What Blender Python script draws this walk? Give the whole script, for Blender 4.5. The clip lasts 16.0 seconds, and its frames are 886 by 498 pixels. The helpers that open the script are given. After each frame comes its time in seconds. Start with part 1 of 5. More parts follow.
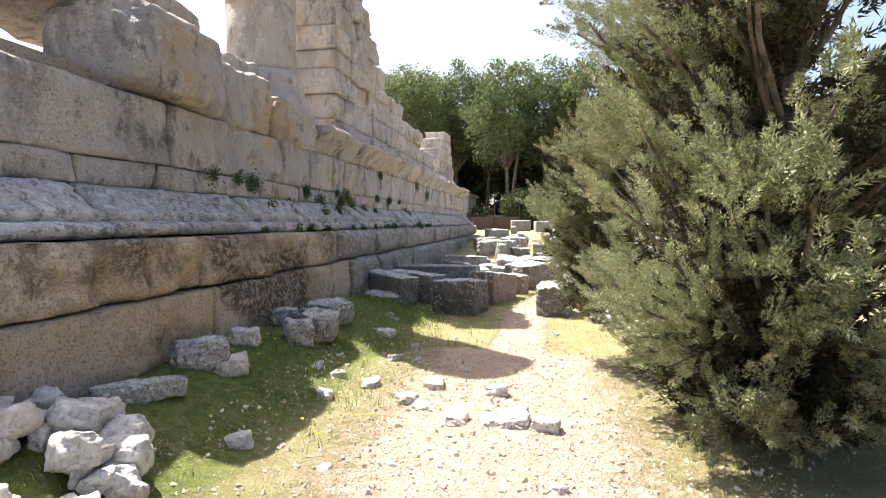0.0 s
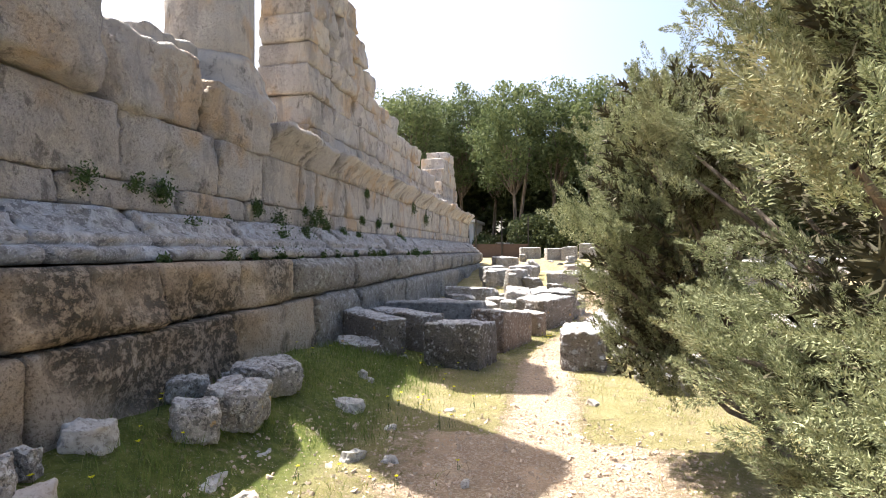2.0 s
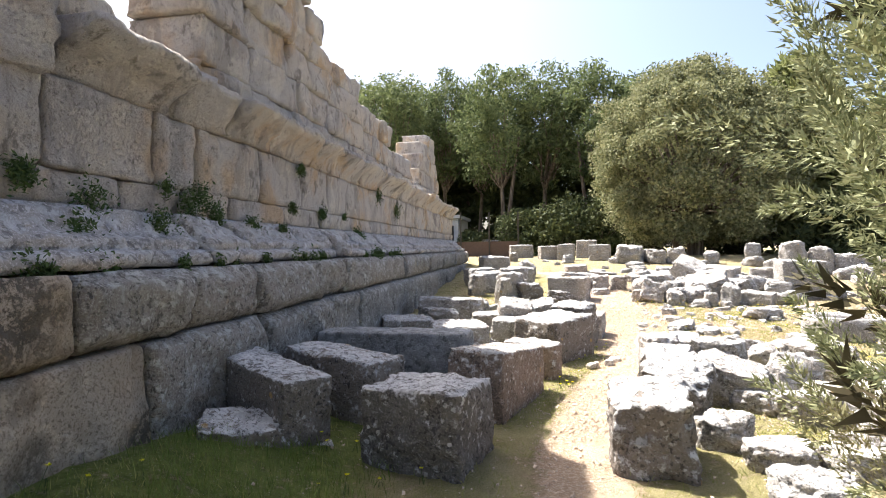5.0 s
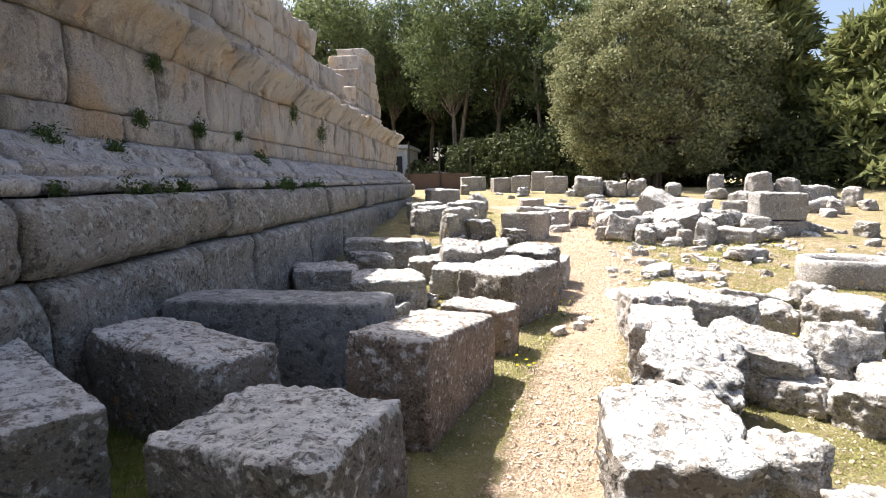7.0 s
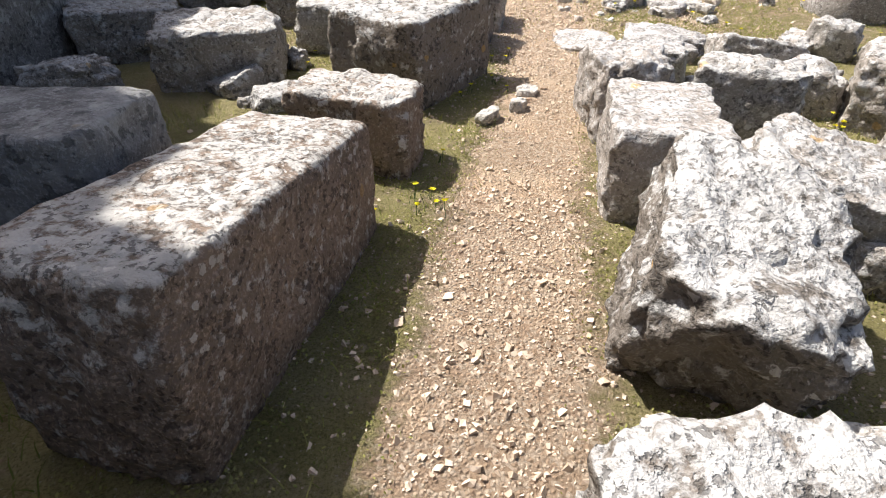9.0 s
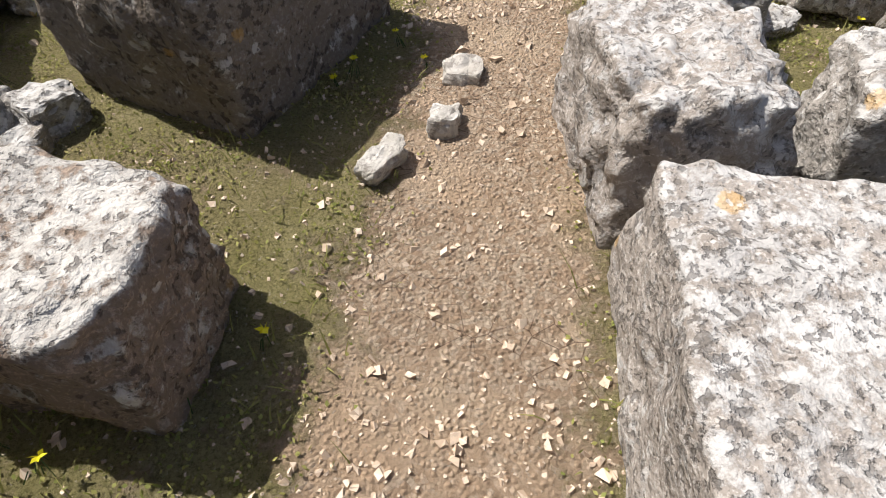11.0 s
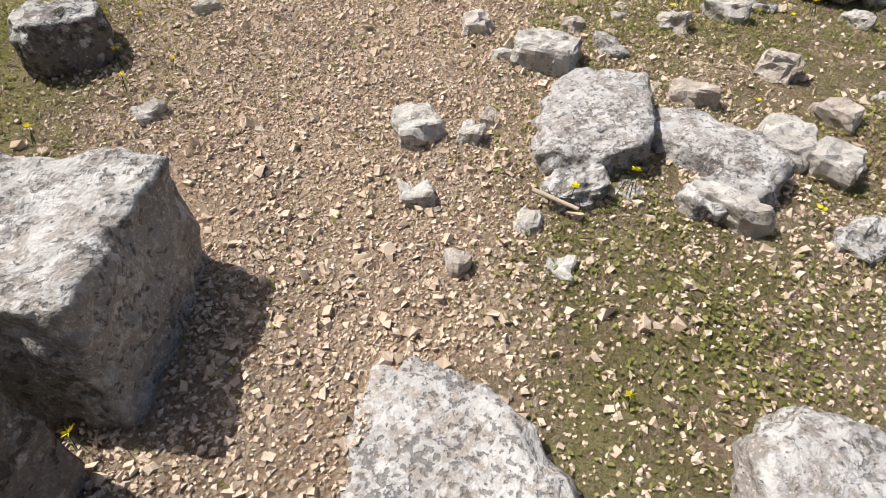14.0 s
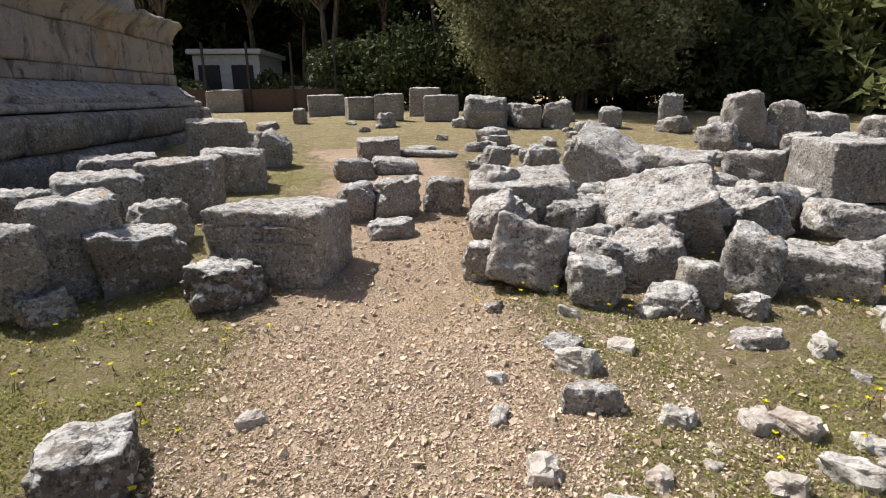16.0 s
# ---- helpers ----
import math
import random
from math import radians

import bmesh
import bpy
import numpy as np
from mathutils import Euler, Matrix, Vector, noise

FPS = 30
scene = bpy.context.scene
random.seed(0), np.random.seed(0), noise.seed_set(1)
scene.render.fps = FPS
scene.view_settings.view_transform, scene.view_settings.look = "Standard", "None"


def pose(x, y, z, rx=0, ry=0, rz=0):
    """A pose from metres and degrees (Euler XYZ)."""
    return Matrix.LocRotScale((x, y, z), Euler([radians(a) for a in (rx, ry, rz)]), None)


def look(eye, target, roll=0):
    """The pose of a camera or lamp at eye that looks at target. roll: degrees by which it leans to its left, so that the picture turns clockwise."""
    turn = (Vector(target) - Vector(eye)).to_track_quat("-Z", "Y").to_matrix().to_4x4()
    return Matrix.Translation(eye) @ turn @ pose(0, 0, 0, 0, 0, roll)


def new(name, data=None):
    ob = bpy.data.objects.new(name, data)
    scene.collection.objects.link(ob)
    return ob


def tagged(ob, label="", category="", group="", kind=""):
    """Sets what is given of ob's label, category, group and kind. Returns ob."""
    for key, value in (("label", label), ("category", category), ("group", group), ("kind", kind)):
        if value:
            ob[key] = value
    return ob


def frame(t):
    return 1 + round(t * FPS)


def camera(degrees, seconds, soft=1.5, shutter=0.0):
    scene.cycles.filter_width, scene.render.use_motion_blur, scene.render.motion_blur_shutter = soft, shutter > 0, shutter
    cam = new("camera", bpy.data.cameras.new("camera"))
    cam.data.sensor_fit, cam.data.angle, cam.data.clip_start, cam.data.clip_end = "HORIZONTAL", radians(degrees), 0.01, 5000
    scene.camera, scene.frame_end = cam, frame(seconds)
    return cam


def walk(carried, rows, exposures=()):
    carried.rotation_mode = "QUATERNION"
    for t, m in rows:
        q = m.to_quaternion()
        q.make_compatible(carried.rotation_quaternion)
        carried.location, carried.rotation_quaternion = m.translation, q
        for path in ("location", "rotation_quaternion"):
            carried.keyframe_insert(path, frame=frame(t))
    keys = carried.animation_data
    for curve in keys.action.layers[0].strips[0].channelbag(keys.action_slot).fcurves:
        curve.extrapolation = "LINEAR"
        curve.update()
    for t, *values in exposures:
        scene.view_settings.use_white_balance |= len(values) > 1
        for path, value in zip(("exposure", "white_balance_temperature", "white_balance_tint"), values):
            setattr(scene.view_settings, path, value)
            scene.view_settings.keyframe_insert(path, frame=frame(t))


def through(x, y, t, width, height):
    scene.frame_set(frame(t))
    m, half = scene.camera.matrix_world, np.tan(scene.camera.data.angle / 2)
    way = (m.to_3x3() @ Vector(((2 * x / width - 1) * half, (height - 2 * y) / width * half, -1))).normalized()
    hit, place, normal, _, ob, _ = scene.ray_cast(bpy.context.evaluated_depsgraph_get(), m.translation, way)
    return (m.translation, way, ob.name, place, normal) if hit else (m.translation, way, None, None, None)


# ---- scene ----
cam = camera(78.6, 16.0, soft=1.0)
METRES, EYE, TILT, LEAN, TURN = 16.0, 1.69, -2.8, 0.0, 11.5
ROWS = [
    (0.0, 0.0, 0.0, 0.0, -0.0, 0.0, -0.0),
    (0.5, 0.0028, 0.0311, -0.001, 0.13, 0.25, 0.11),
    (1.0, 0.0064, 0.0648, 0.0004, 0.44, 0.44, 0.24),
    (1.5, 0.0086, 0.1018, 0.0019, 0.64, 1.75, 0.23),
    (2.0, 0.0112, 0.1418, 0.0038, 0.74, 3.02, 0.3),
    (2.5, 0.0089, 0.1793, 0.0059, 0.91, 3.87, 0.24),
    (3.0, 0.0086, 0.2143, 0.008, 0.94, 4.36, 0.22),
    (3.5, 0.0128, 0.2513, 0.0121, 0.93, 4.01, 0.47),
    (6.0, 0.0351, 0.4212, 0.0184, -2.51, 0.97, 0.83),
    (6.5, 0.0433, 0.4516, 0.018, -3.63, -0.91, 0.97),
    (7.0, 0.0504, 0.4821, 0.0194, -5.61, -4.32, 1.0),
    (7.5, 0.0602, 0.5152, 0.0171, -7.46, -9.07, 1.12),
    (8.0, 0.0677, 0.5459, 0.0147, -9.11, -17.02, 1.15),
    (10.5, 0.1314, 0.7074, 0.0128, -18.47, -47.53, 0.28),
    (11.0, 0.1428, 0.736, 0.01, -18.93, -49.25, 0.5),
    (11.5, 0.1559, 0.7639, 0.009, -19.44, -50.02, 0.66),
    (12.0, 0.1702, 0.7923, 0.0097, -20.07, -49.83, 0.96),
    (12.5, 0.1827, 0.821, 0.01, -20.53, -49.4, 1.02),
    (13.0, 0.2001, 0.8455, 0.0112, -20.83, -48.64, 1.31),
    (13.5, 0.2189, 0.8678, 0.0156, -20.92, -46.52, 1.55),
    (14.0, 0.2352, 0.8905, 0.0197, -21.26, -41.89, 1.55),
    (14.5, 0.2489, 0.9128, 0.0237, -21.24, -37.42, 1.51),
    (15.0, 0.2532, 0.9244, 0.0346, -19.48, -32.57, 1.47),
    (15.5, 0.2508, 0.9291, 0.0437, -16.79, -22.78, 1.2),
    (16.0, 0.2499, 0.9296, 0.0488, -14.28, -13.02, 1.14),
]
walk(cam, [(t, pose(0, 0, EYE, TILT, LEAN, TURN) @ pose(METRES * x, METRES * y, METRES * z, 90 + pitch, roll, yaw)) for t, x, y, z, yaw, pitch, roll in ROWS], [(0, 2.05), (3.5, 2.0), (6.5, 1.78), (8, 1.32), (10.5, 0.6), (12, 0.55), (14, 0.32), (14.7, 0.02), (15.5, 0.12), (16, 0.45)])

# ---- daylight ----
SUN_TO = Vector((-0.81, 0.585, 0)).normalized()
ELEVATION = radians(57)
sun = new("sun", bpy.data.lights.new("sun", "SUN"))
sun.data.energy, sun.data.angle, sun.data.color = 4.4, radians(0.53), (1.0, 0.95, 0.89)
sun_way = Vector((SUN_TO.x * math.cos(ELEVATION), SUN_TO.y * math.cos(ELEVATION), math.sin(ELEVATION)))
sun.matrix_world = look(sun_way * 50, (0, 0, 0))
sky_world = bpy.data.worlds.new("sky")
scene.world = sky_world
sky_world.use_nodes = True
sky_nodes = sky_world.node_tree
sky_tex = sky_nodes.nodes.new("ShaderNodeTexSky")
sky_tex.sky_type, sky_tex.sun_disc = "NISHITA", False
sky_tex.sun_elevation, sky_tex.sun_rotation = ELEVATION, math.atan2(SUN_TO.x, SUN_TO.y)
sky_tex.dust_density, sky_tex.air_density = 4.0, 0.8
sky_nodes.links.new(sky_tex.outputs[0], sky_nodes.nodes["Background"].inputs[0])
sky_nodes.nodes["Background"].inputs[1].default_value = 0.085


# ---- materials ----
class Nodes:
    """A small builder for node materials."""

    def __init__(self, name, rough=0.9, spec=0.2):
        self.mat = bpy.data.materials.new(name)
        self.mat.use_nodes = True
        self.tree = self.mat.node_tree
        self.bsdf = self.tree.nodes["Principled BSDF"]
        self.bsdf.inputs["Roughness"].default_value = rough
        self.bsdf.inputs["Specular IOR Level"].default_value = spec
        self.where = self.add("ShaderNodeNewGeometry").outputs["Position"]

    def add(self, kind):
        return self.tree.nodes.new(kind)

    def link(self, a, b):
        self.tree.links.new(a, b)

    def stretch(self, scale, offset=(0, 0, 0)):
        n = self.add("ShaderNodeMapping")
        n.inputs["Scale"].default_value = scale
        n.inputs["Location"].default_value = offset
        self.link(self.where, n.inputs["Vector"])
        return n.outputs[0]

    def noise(self, scale, detail=4, rough=0.6, vec=None, warp=0.0):
        n = self.add("ShaderNodeTexNoise")
        n.inputs["Scale"].default_value, n.inputs["Detail"].default_value = scale, detail
        n.inputs["Roughness"].default_value, n.inputs["Distortion"].default_value = rough, warp
        self.link(vec if vec is not None else self.where, n.inputs["Vector"])
        return n.outputs["Fac"]

    def cells(self, scale, feature="F1", vec=None, out="Distance"):
        n = self.add("ShaderNodeTexVoronoi")
        n.feature = feature
        n.inputs["Scale"].default_value = scale
        self.link(vec if vec is not None else self.where, n.inputs["Vector"])
        return n.outputs[out]

    def ramp(self, fac, lo, hi, a=0.0, b=1.0):
        n = self.add("ShaderNodeMapRange")
        n.interpolation_type = "SMOOTHSTEP"
        for k, v in zip(("From Min", "From Max", "To Min", "To Max"), (lo, hi, a, b)):
            n.inputs[k].default_value = v
        self.link(fac, n.inputs["Value"])
        return n.outputs[0]

    def math(self, op, a, b):
        n = self.add("ShaderNodeMath")
        n.operation = op
        for i, v in enumerate((a, b)):
            if isinstance(v, (int, float)):
                n.inputs[i].default_value = v
            else:
                self.link(v, n.inputs[i])
        return n.outputs[0]

    def mix(self, fac, a, b, blend="MIX"):
        n = self.add("ShaderNodeMix")
        n.data_type, n.blend_type = "RGBA", blend
        for i, v in ((0, fac), (6, a), (7, b)):
            if isinstance(v, (int, float)):
                n.inputs[i].default_value = v
            elif isinstance(v, tuple):
                n.inputs[i].default_value = (*v, 1)
            else:
                self.link(v, n.inputs[i])
        return n.outputs[2]

    def attribute(self, name):
        n = self.add("ShaderNodeAttribute")
        n.attribute_name = name
        return n.outputs["Fac"]

    def chance(self):
        return self.add("ShaderNodeObjectInfo").outputs["Random"]

    def island(self):
        return self.add("ShaderNodeNewGeometry").outputs["Random Per Island"]

    def color(self, c):
        if isinstance(c, tuple):
            self.bsdf.inputs["Base Color"].default_value = (*c, 1)
        else:
            self.link(c, self.bsdf.inputs["Base Color"])

    def bump(self, height, strength, distance):
        n = self.add("ShaderNodeBump")
        n.inputs["Strength"].default_value, n.inputs["Distance"].default_value = strength, distance
        self.link(height, n.inputs["Height"])
        self.link(n.outputs[0], self.bsdf.inputs["Normal"])


def ashlar_material():
    """Dressed limestone: grey-mauve and cream stone with ochre bloom, soot-dark stains and flaked pale patches."""
    m = Nodes("weathered_ashlar", 0.88)
    c = m.mix(m.ramp(m.noise(0.8, 5, 0.6), 0.40, 0.60), (0.70, 0.635, 0.56), (0.58, 0.56, 0.555))
    c = m.mix(m.math("MULTIPLY", m.chance(), 0.5), c, (0.52, 0.48, 0.46))
    c = m.mix(m.ramp(m.noise(0.9, 4, 0.6, m.stretch((1, 1, 1), (7, 3, 1))), 0.50, 0.64, 0, 0.8), c, (0.60, 0.43, 0.27))
    streak = m.noise(1.7, 6, 0.65, m.stretch((1.4, 1.4, 0.4)), 0.6)
    c = m.mix(m.ramp(streak, 0.48, 0.62, 0, 0.6), c, (0.31, 0.29, 0.29))
    pale = m.noise(2.6, 8, 0.7, m.stretch((1, 1, 0.7), (3, 9, 4)), 0.5)
    c = m.mix(m.ramp(pale, 0.55, 0.63, 0, 0.65), c, (0.74, 0.70, 0.64))
    soot = m.math("ADD", m.noise(4.5, 9, 0.75, m.stretch((1, 1, 0.75), (4, 1, 2))), m.math("MULTIPLY", m.math("SUBTRACT", m.noise(0.7, 2), 0.5), 0.25))
    c = m.mix(m.ramp(soot, 0.54, 0.64, 0, 0.75), c, (0.17, 0.155, 0.145))
    c = m.mix(m.ramp(m.noise(38, 5, 0.7), 0.58, 0.70, 0, 0.55), c, (0.15, 0.13, 0.115))
    c = m.mix(m.ramp(m.noise(120, 4, 0.8), 0.35, 0.65, 0.0, 0.35), c, (0.24, 0.20, 0.17))
    m.color(c)
    h = m.math("ADD", m.math("MULTIPLY", m.noise(6, 10, 0.76), 1.0), m.math("MULTIPLY", m.ramp(m.noise(38, 4, 0.7), 0.5, 0.75), -0.4))
    m.bump(h, 1.0, 0.08)
    return m.mat


def plinth_material():
    """Ochre-brown plinth stone, smooth in places, with crusts of black pitted growth."""
    m = Nodes("ochre_plinth_stone", 0.92)
    c = m.mix(m.ramp(m.noise(1.1, 5), 0.38, 0.62), (0.50, 0.37, 0.245), (0.53, 0.45, 0.36))
    c = m.mix(m.math("MULTIPLY", m.chance(), 0.45), c, (0.44, 0.40, 0.36))
    c = m.mix(m.ramp(m.noise(4.5, 7, 0.7, m.stretch((1, 1, 0.6))), 0.52, 0.64, 0, 0.6), c, (0.30, 0.24, 0.18))
    c = m.mix(m.ramp(m.noise(7, 8, 0.72, m.stretch((1, 1, 1), (2, 8, 5))), 0.58, 0.66, 0, 0.6), c, (0.66, 0.58, 0.47))
    where = m.ramp(m.noise(0.75, 3, 0.5, m.stretch((1, 1, 1.2), (5, 5, 9))), 0.42, 0.60)
    crust = m.ramp(m.noise(14, 9, 0.76), 0.46, 0.54)
    c = m.mix(m.math("MULTIPLY", m.math("MULTIPLY", where, crust), 0.9), c, (0.075, 0.068, 0.055))
    c = m.mix(m.ramp(m.noise(48, 6, 0.72), 0.50, 0.60, 0, 0.7), c, (0.17, 0.13, 0.095))
    m.color(c)
    h = m.math("SUBTRACT", m.noise(7, 10, 0.75), m.math("MULTIPLY", m.math("MULTIPLY", where, crust), 0.35))
    m.bump(h, 1.0, 0.08)
    return m.mat


def lichen_stone_material(name, flank, dark, pale, cover, orange=0.4, patch=17, depth=0.07):
    """Pitted limestone: bare stone on the flanks, crusts of whitish lichen thickest on top, black growth in the pits.
    The flanks also carry painted shade.
    """
    m = Nodes(name, 0.94, 0.12)
    face = m.add("ShaderNodeSeparateXYZ")
    m.link(m.add("ShaderNodeNewGeometry").outputs["Normal"], face.inputs[0])
    # upward faces get the lichen; sides stay darker, partly as painted shade
    up = m.ramp(face.outputs[2], 0.05, 0.75)
    tint = m.math("MULTIPLY", m.chance(), 0.4)
    c = m.mix(m.ramp(m.noise(2.3, 6, 0.65), 0.38, 0.62), flank, tuple(v * 0.72 for v in flank))
    c = m.mix(tint, c, (0.36, 0.29, 0.23))
    c = m.mix(m.ramp(m.noise(60, 6, 0.75, m.stretch((1, 1, 1), (8, 1, 3))), 0.50, 0.62, 0, 0.7), c, tuple(min(1.0, v * 1.75) for v in flank))
    big = m.noise(4.2, 4, 0.6, m.stretch((1, 1, 1), (5, 2, 8)))
    fine = m.noise(patch, 7, 0.70, m.stretch((1, 1, 1), (1, 6, 2)))
    level = m.math("ADD", fine, m.math("MULTIPLY", m.math("SUBTRACT", big, 0.5), 0.35))
    level = m.math("ADD", level, m.math("MULTIPLY", m.math("SUBTRACT", up, 0.35), cover))
    crust = m.ramp(level, 0.49, 0.63)
    white = m.mix(m.ramp(m.noise(9, 5, 0.6), 0.4, 0.6), pale, tuple(v * 0.78 for v in pale))
    c = m.mix(crust, c, white)
    spread = m.math("ADD", m.cells(patch * 0.95, vec=m.stretch((1, 1, 1), (3, 3, 7))), m.math("MULTIPLY", m.math("SUBTRACT", m.noise(patch * 2.5, 4, 0.7), 0.5), 0.8))
    spot = m.math("MULTIPLY", m.ramp(spread, 0.20, 0.28, 1.0, 0.0), m.ramp(m.noise(3.0, 2), 0.42, 0.58))
    c = m.mix(m.math("MULTIPLY", spot, 0.7), c, tuple(min(1.0, v * 1.12) for v in pale))
    pits = m.math("ADD", m.noise(patch * 2.4, 4, 0.62), m.math("MULTIPLY", m.math("SUBTRACT", m.noise(6.0, 4, 0.6, m.stretch((1, 1, 1), (9, 4, 1))), 0.5), 0.45))
    pits = m.ramp(pits, 0.375, 0.44, 1.0, 0.0)
    c = m.mix(m.math("MULTIPLY", pits, 0.62), c, dark)
    rust = m.ramp(m.math("ADD", m.cells(3.1, vec=m.stretch((1, 1, 1), (2, 7, 3))), m.math("MULTIPLY", m.noise(40, 4, 0.7), 0.12)), 0.135, 0.16, 1.0, 0.0)
    c = m.mix(m.math("MULTIPLY", rust, orange), c, (0.55, 0.33, 0.09))
    m.color(c)
    dots = m.math("ADD", m.cells(patch * 2.6, vec=m.stretch((1, 1, 1), (6, 1, 2))), m.math("MULTIPLY", m.math("SUBTRACT", m.noise(patch * 5, 3, 0.6), 0.5), 0.7))
    c = m.mix(m.math("MULTIPLY", m.ramp(dots, 0.18, 0.27, 1.0, 0.0), m.math("MULTIPLY", m.math("ADD", up, 0.25), m.ramp(m.noise(5.0, 3, 0.6, m.stretch((1, 1, 1), (4, 4, 4))), 0.40, 0.60, 0, 0.6))), c, tuple(min(1.0, v * 1.1) for v in pale))
    m.color(c)
    h = m.math("ADD", m.noise(8, 5, 0.62), m.math("MULTIPLY", m.noise(34, 4, 0.62), 0.5))
    h = m.math("ADD", m.math("SUBTRACT", h, m.math("MULTIPLY", pits, 0.35)), m.math("MULTIPLY", crust, 0.08))
    m.bump(h, 0.7, depth)
    return m.mat


def pale_stone_material():
    m = Nodes("pale_rubble", 0.9)
    c = m.mix(m.ramp(m.noise(9, 5), 0.35, 0.65), (0.44, 0.415, 0.375), (0.64, 0.62, 0.585))
    c = m.mix(m.ramp(m.noise(26, 8, 0.75), 0.50, 0.60, 0, 0.7), c, (0.22, 0.20, 0.18))
    c = m.mix(m.ramp(m.chance(), 0.5, 1.0, 0, 0.4), c, (0.48, 0.36, 0.28))
    m.color(c)
    m.bump(m.noise(22, 8, 0.7), 0.8, 0.03)
    return m.mat


def ground_material():
    """Trodden pinkish earth with gravel, going over into thin spring grass."""
    m = Nodes("earth_and_turf", 0.97, 0.1)
    earth = m.mix(m.ramp(m.noise(1.6, 5), 0.35, 0.65), (0.66, 0.48, 0.33), (0.72, 0.565, 0.41))
    earth = m.mix(m.ramp(m.noise(0.35, 3), 0.55, 0.7, 0, 0.5), earth, (0.56, 0.38, 0.28))
    grit = m.cells(62, out="Color")
    tone = m.add("ShaderNodeSeparateColor")
    m.link(grit, tone.inputs[0])
    grain = m.mix(m.ramp(tone.outputs[0], 0.2, 1.0), (0.50, 0.36, 0.25), (0.70, 0.57, 0.44))
    gap = m.ramp(m.cells(62, "DISTANCE_TO_EDGE"), 0.0, 0.12, 1.0, 0.0)
    grain = m.mix(m.math("MULTIPLY", gap, 0.25), grain, (0.27, 0.19, 0.13))
    loose = m.ramp(m.noise(1.9, 6, 0.7), 0.36, 0.52)
    earth = m.mix(m.math("MULTIPLY", loose, 0.9), earth, grain)
    turf = m.mix(m.ramp(m.noise(2.6, 6, 0.7), 0.35, 0.65), (0.32, 0.285, 0.125), (0.44, 0.385, 0.205))
    turf = m.mix(m.ramp(m.noise(0.7, 4), 0.5, 0.7, 0, 0.7), turf, (0.42, 0.34, 0.21))
    turf = m.mix(m.ramp(m.noise(95, 6, 0.85), 0.46, 0.60, 0, 0.7), turf, (0.13, 0.13, 0.04))
    cover = m.ramp(m.math("ADD", m.attribute("turf"), m.math("MULTIPLY", m.math("SUBTRACT", m.noise(7.5, 9, 0.78), 0.5), 3.0)), 0.30, 0.92)
    lush = m.mix(m.ramp(m.noise(9, 6, 0.75), 0.35, 0.65), (0.10, 0.135, 0.03), (0.21, 0.24, 0.065))
    turf = m.mix(m.ramp(m.attribute("lush"), 0.2, 0.8), turf, lush)
    split = m.cells(12, "DISTANCE_TO_EDGE", m.stretch((1, 1, 0.2)))
    dry = m.math("MULTIPLY", m.ramp(split, 0.0, 0.03, 1.0, 0.0), m.ramp(m.noise(1.6, 4), 0.52, 0.6))
    earth = m.mix(m.math("MULTIPLY", dry, 0.75), earth, (0.16, 0.10, 0.07))
    speck = m.ramp(m.noise(110, 5, 0.8), 0.4, 0.66)
    top = m.mix(m.math("MULTIPLY", speck, 0.2), m.mix(cover, earth, turf), (0.13, 0.10, 0.07))
    m.color(m.mix(m.ramp(m.noise(85, 3, 0.6), 0.62, 0.7, 0, 0.55), top, (0.60, 0.53, 0.44)))
    h = m.math("ADD", m.math("MULTIPLY", m.ramp(m.cells(62), 0.0, 0.6), m.math("MULTIPLY", m.math("SUBTRACT", cover, 1.0), 0.8)), m.math("MULTIPLY", m.noise(60, 8, 0.8), 1.3))
    m.bump(h, 1.0, 0.03)
    return m.mat


def leaf_material(name, a, b, c, through=0.25):
    m = Nodes(name, 0.7, 0.12)
    leaf = m.mix(m.ramp(m.island(), 0.0, 0.75), a, b)
    leaf = m.mix(m.ramp(m.noise(0.9, 4), 0.5, 0.72, 0, 0.7), leaf, c)
    m.color(leaf)
    glow = m.add("ShaderNodeBsdfTranslucent")
    m.link(leaf, glow.inputs["Color"])
    both = m.add("ShaderNodeMixShader")
    both.inputs[0].default_value = through
    m.link(m.bsdf.outputs[0], both.inputs[1])
    m.link(glow.outputs[0], both.inputs[2])
    m.link(both.outputs[0], m.tree.nodes["Material Output"].inputs["Surface"])
    return m.mat


def bark_material():
    m = Nodes("bark", 0.95)
    m.color(m.mix(m.ramp(m.noise(9, 6, vec=m.stretch((1, 1, 0.15))), 0.4, 0.6), (0.10, 0.075, 0.055), (0.22, 0.18, 0.145)))
    m.bump(m.noise(14, 6, vec=m.stretch((1, 1, 0.12))), 0.9, 0.05)
    return m.mat


def plain_material(name, colour, rough=0.8, metal=0.0):
    m = Nodes(name, rough)
    m.color(m.mix(m.ramp(m.noise(7, 6), 0.3, 0.7), tuple(v * 0.82 for v in colour), colour))
    m.bsdf.inputs["Metallic"].default_value = metal
    m.bump(m.noise(40, 4), 0.2, 0.01)
    return m.mat


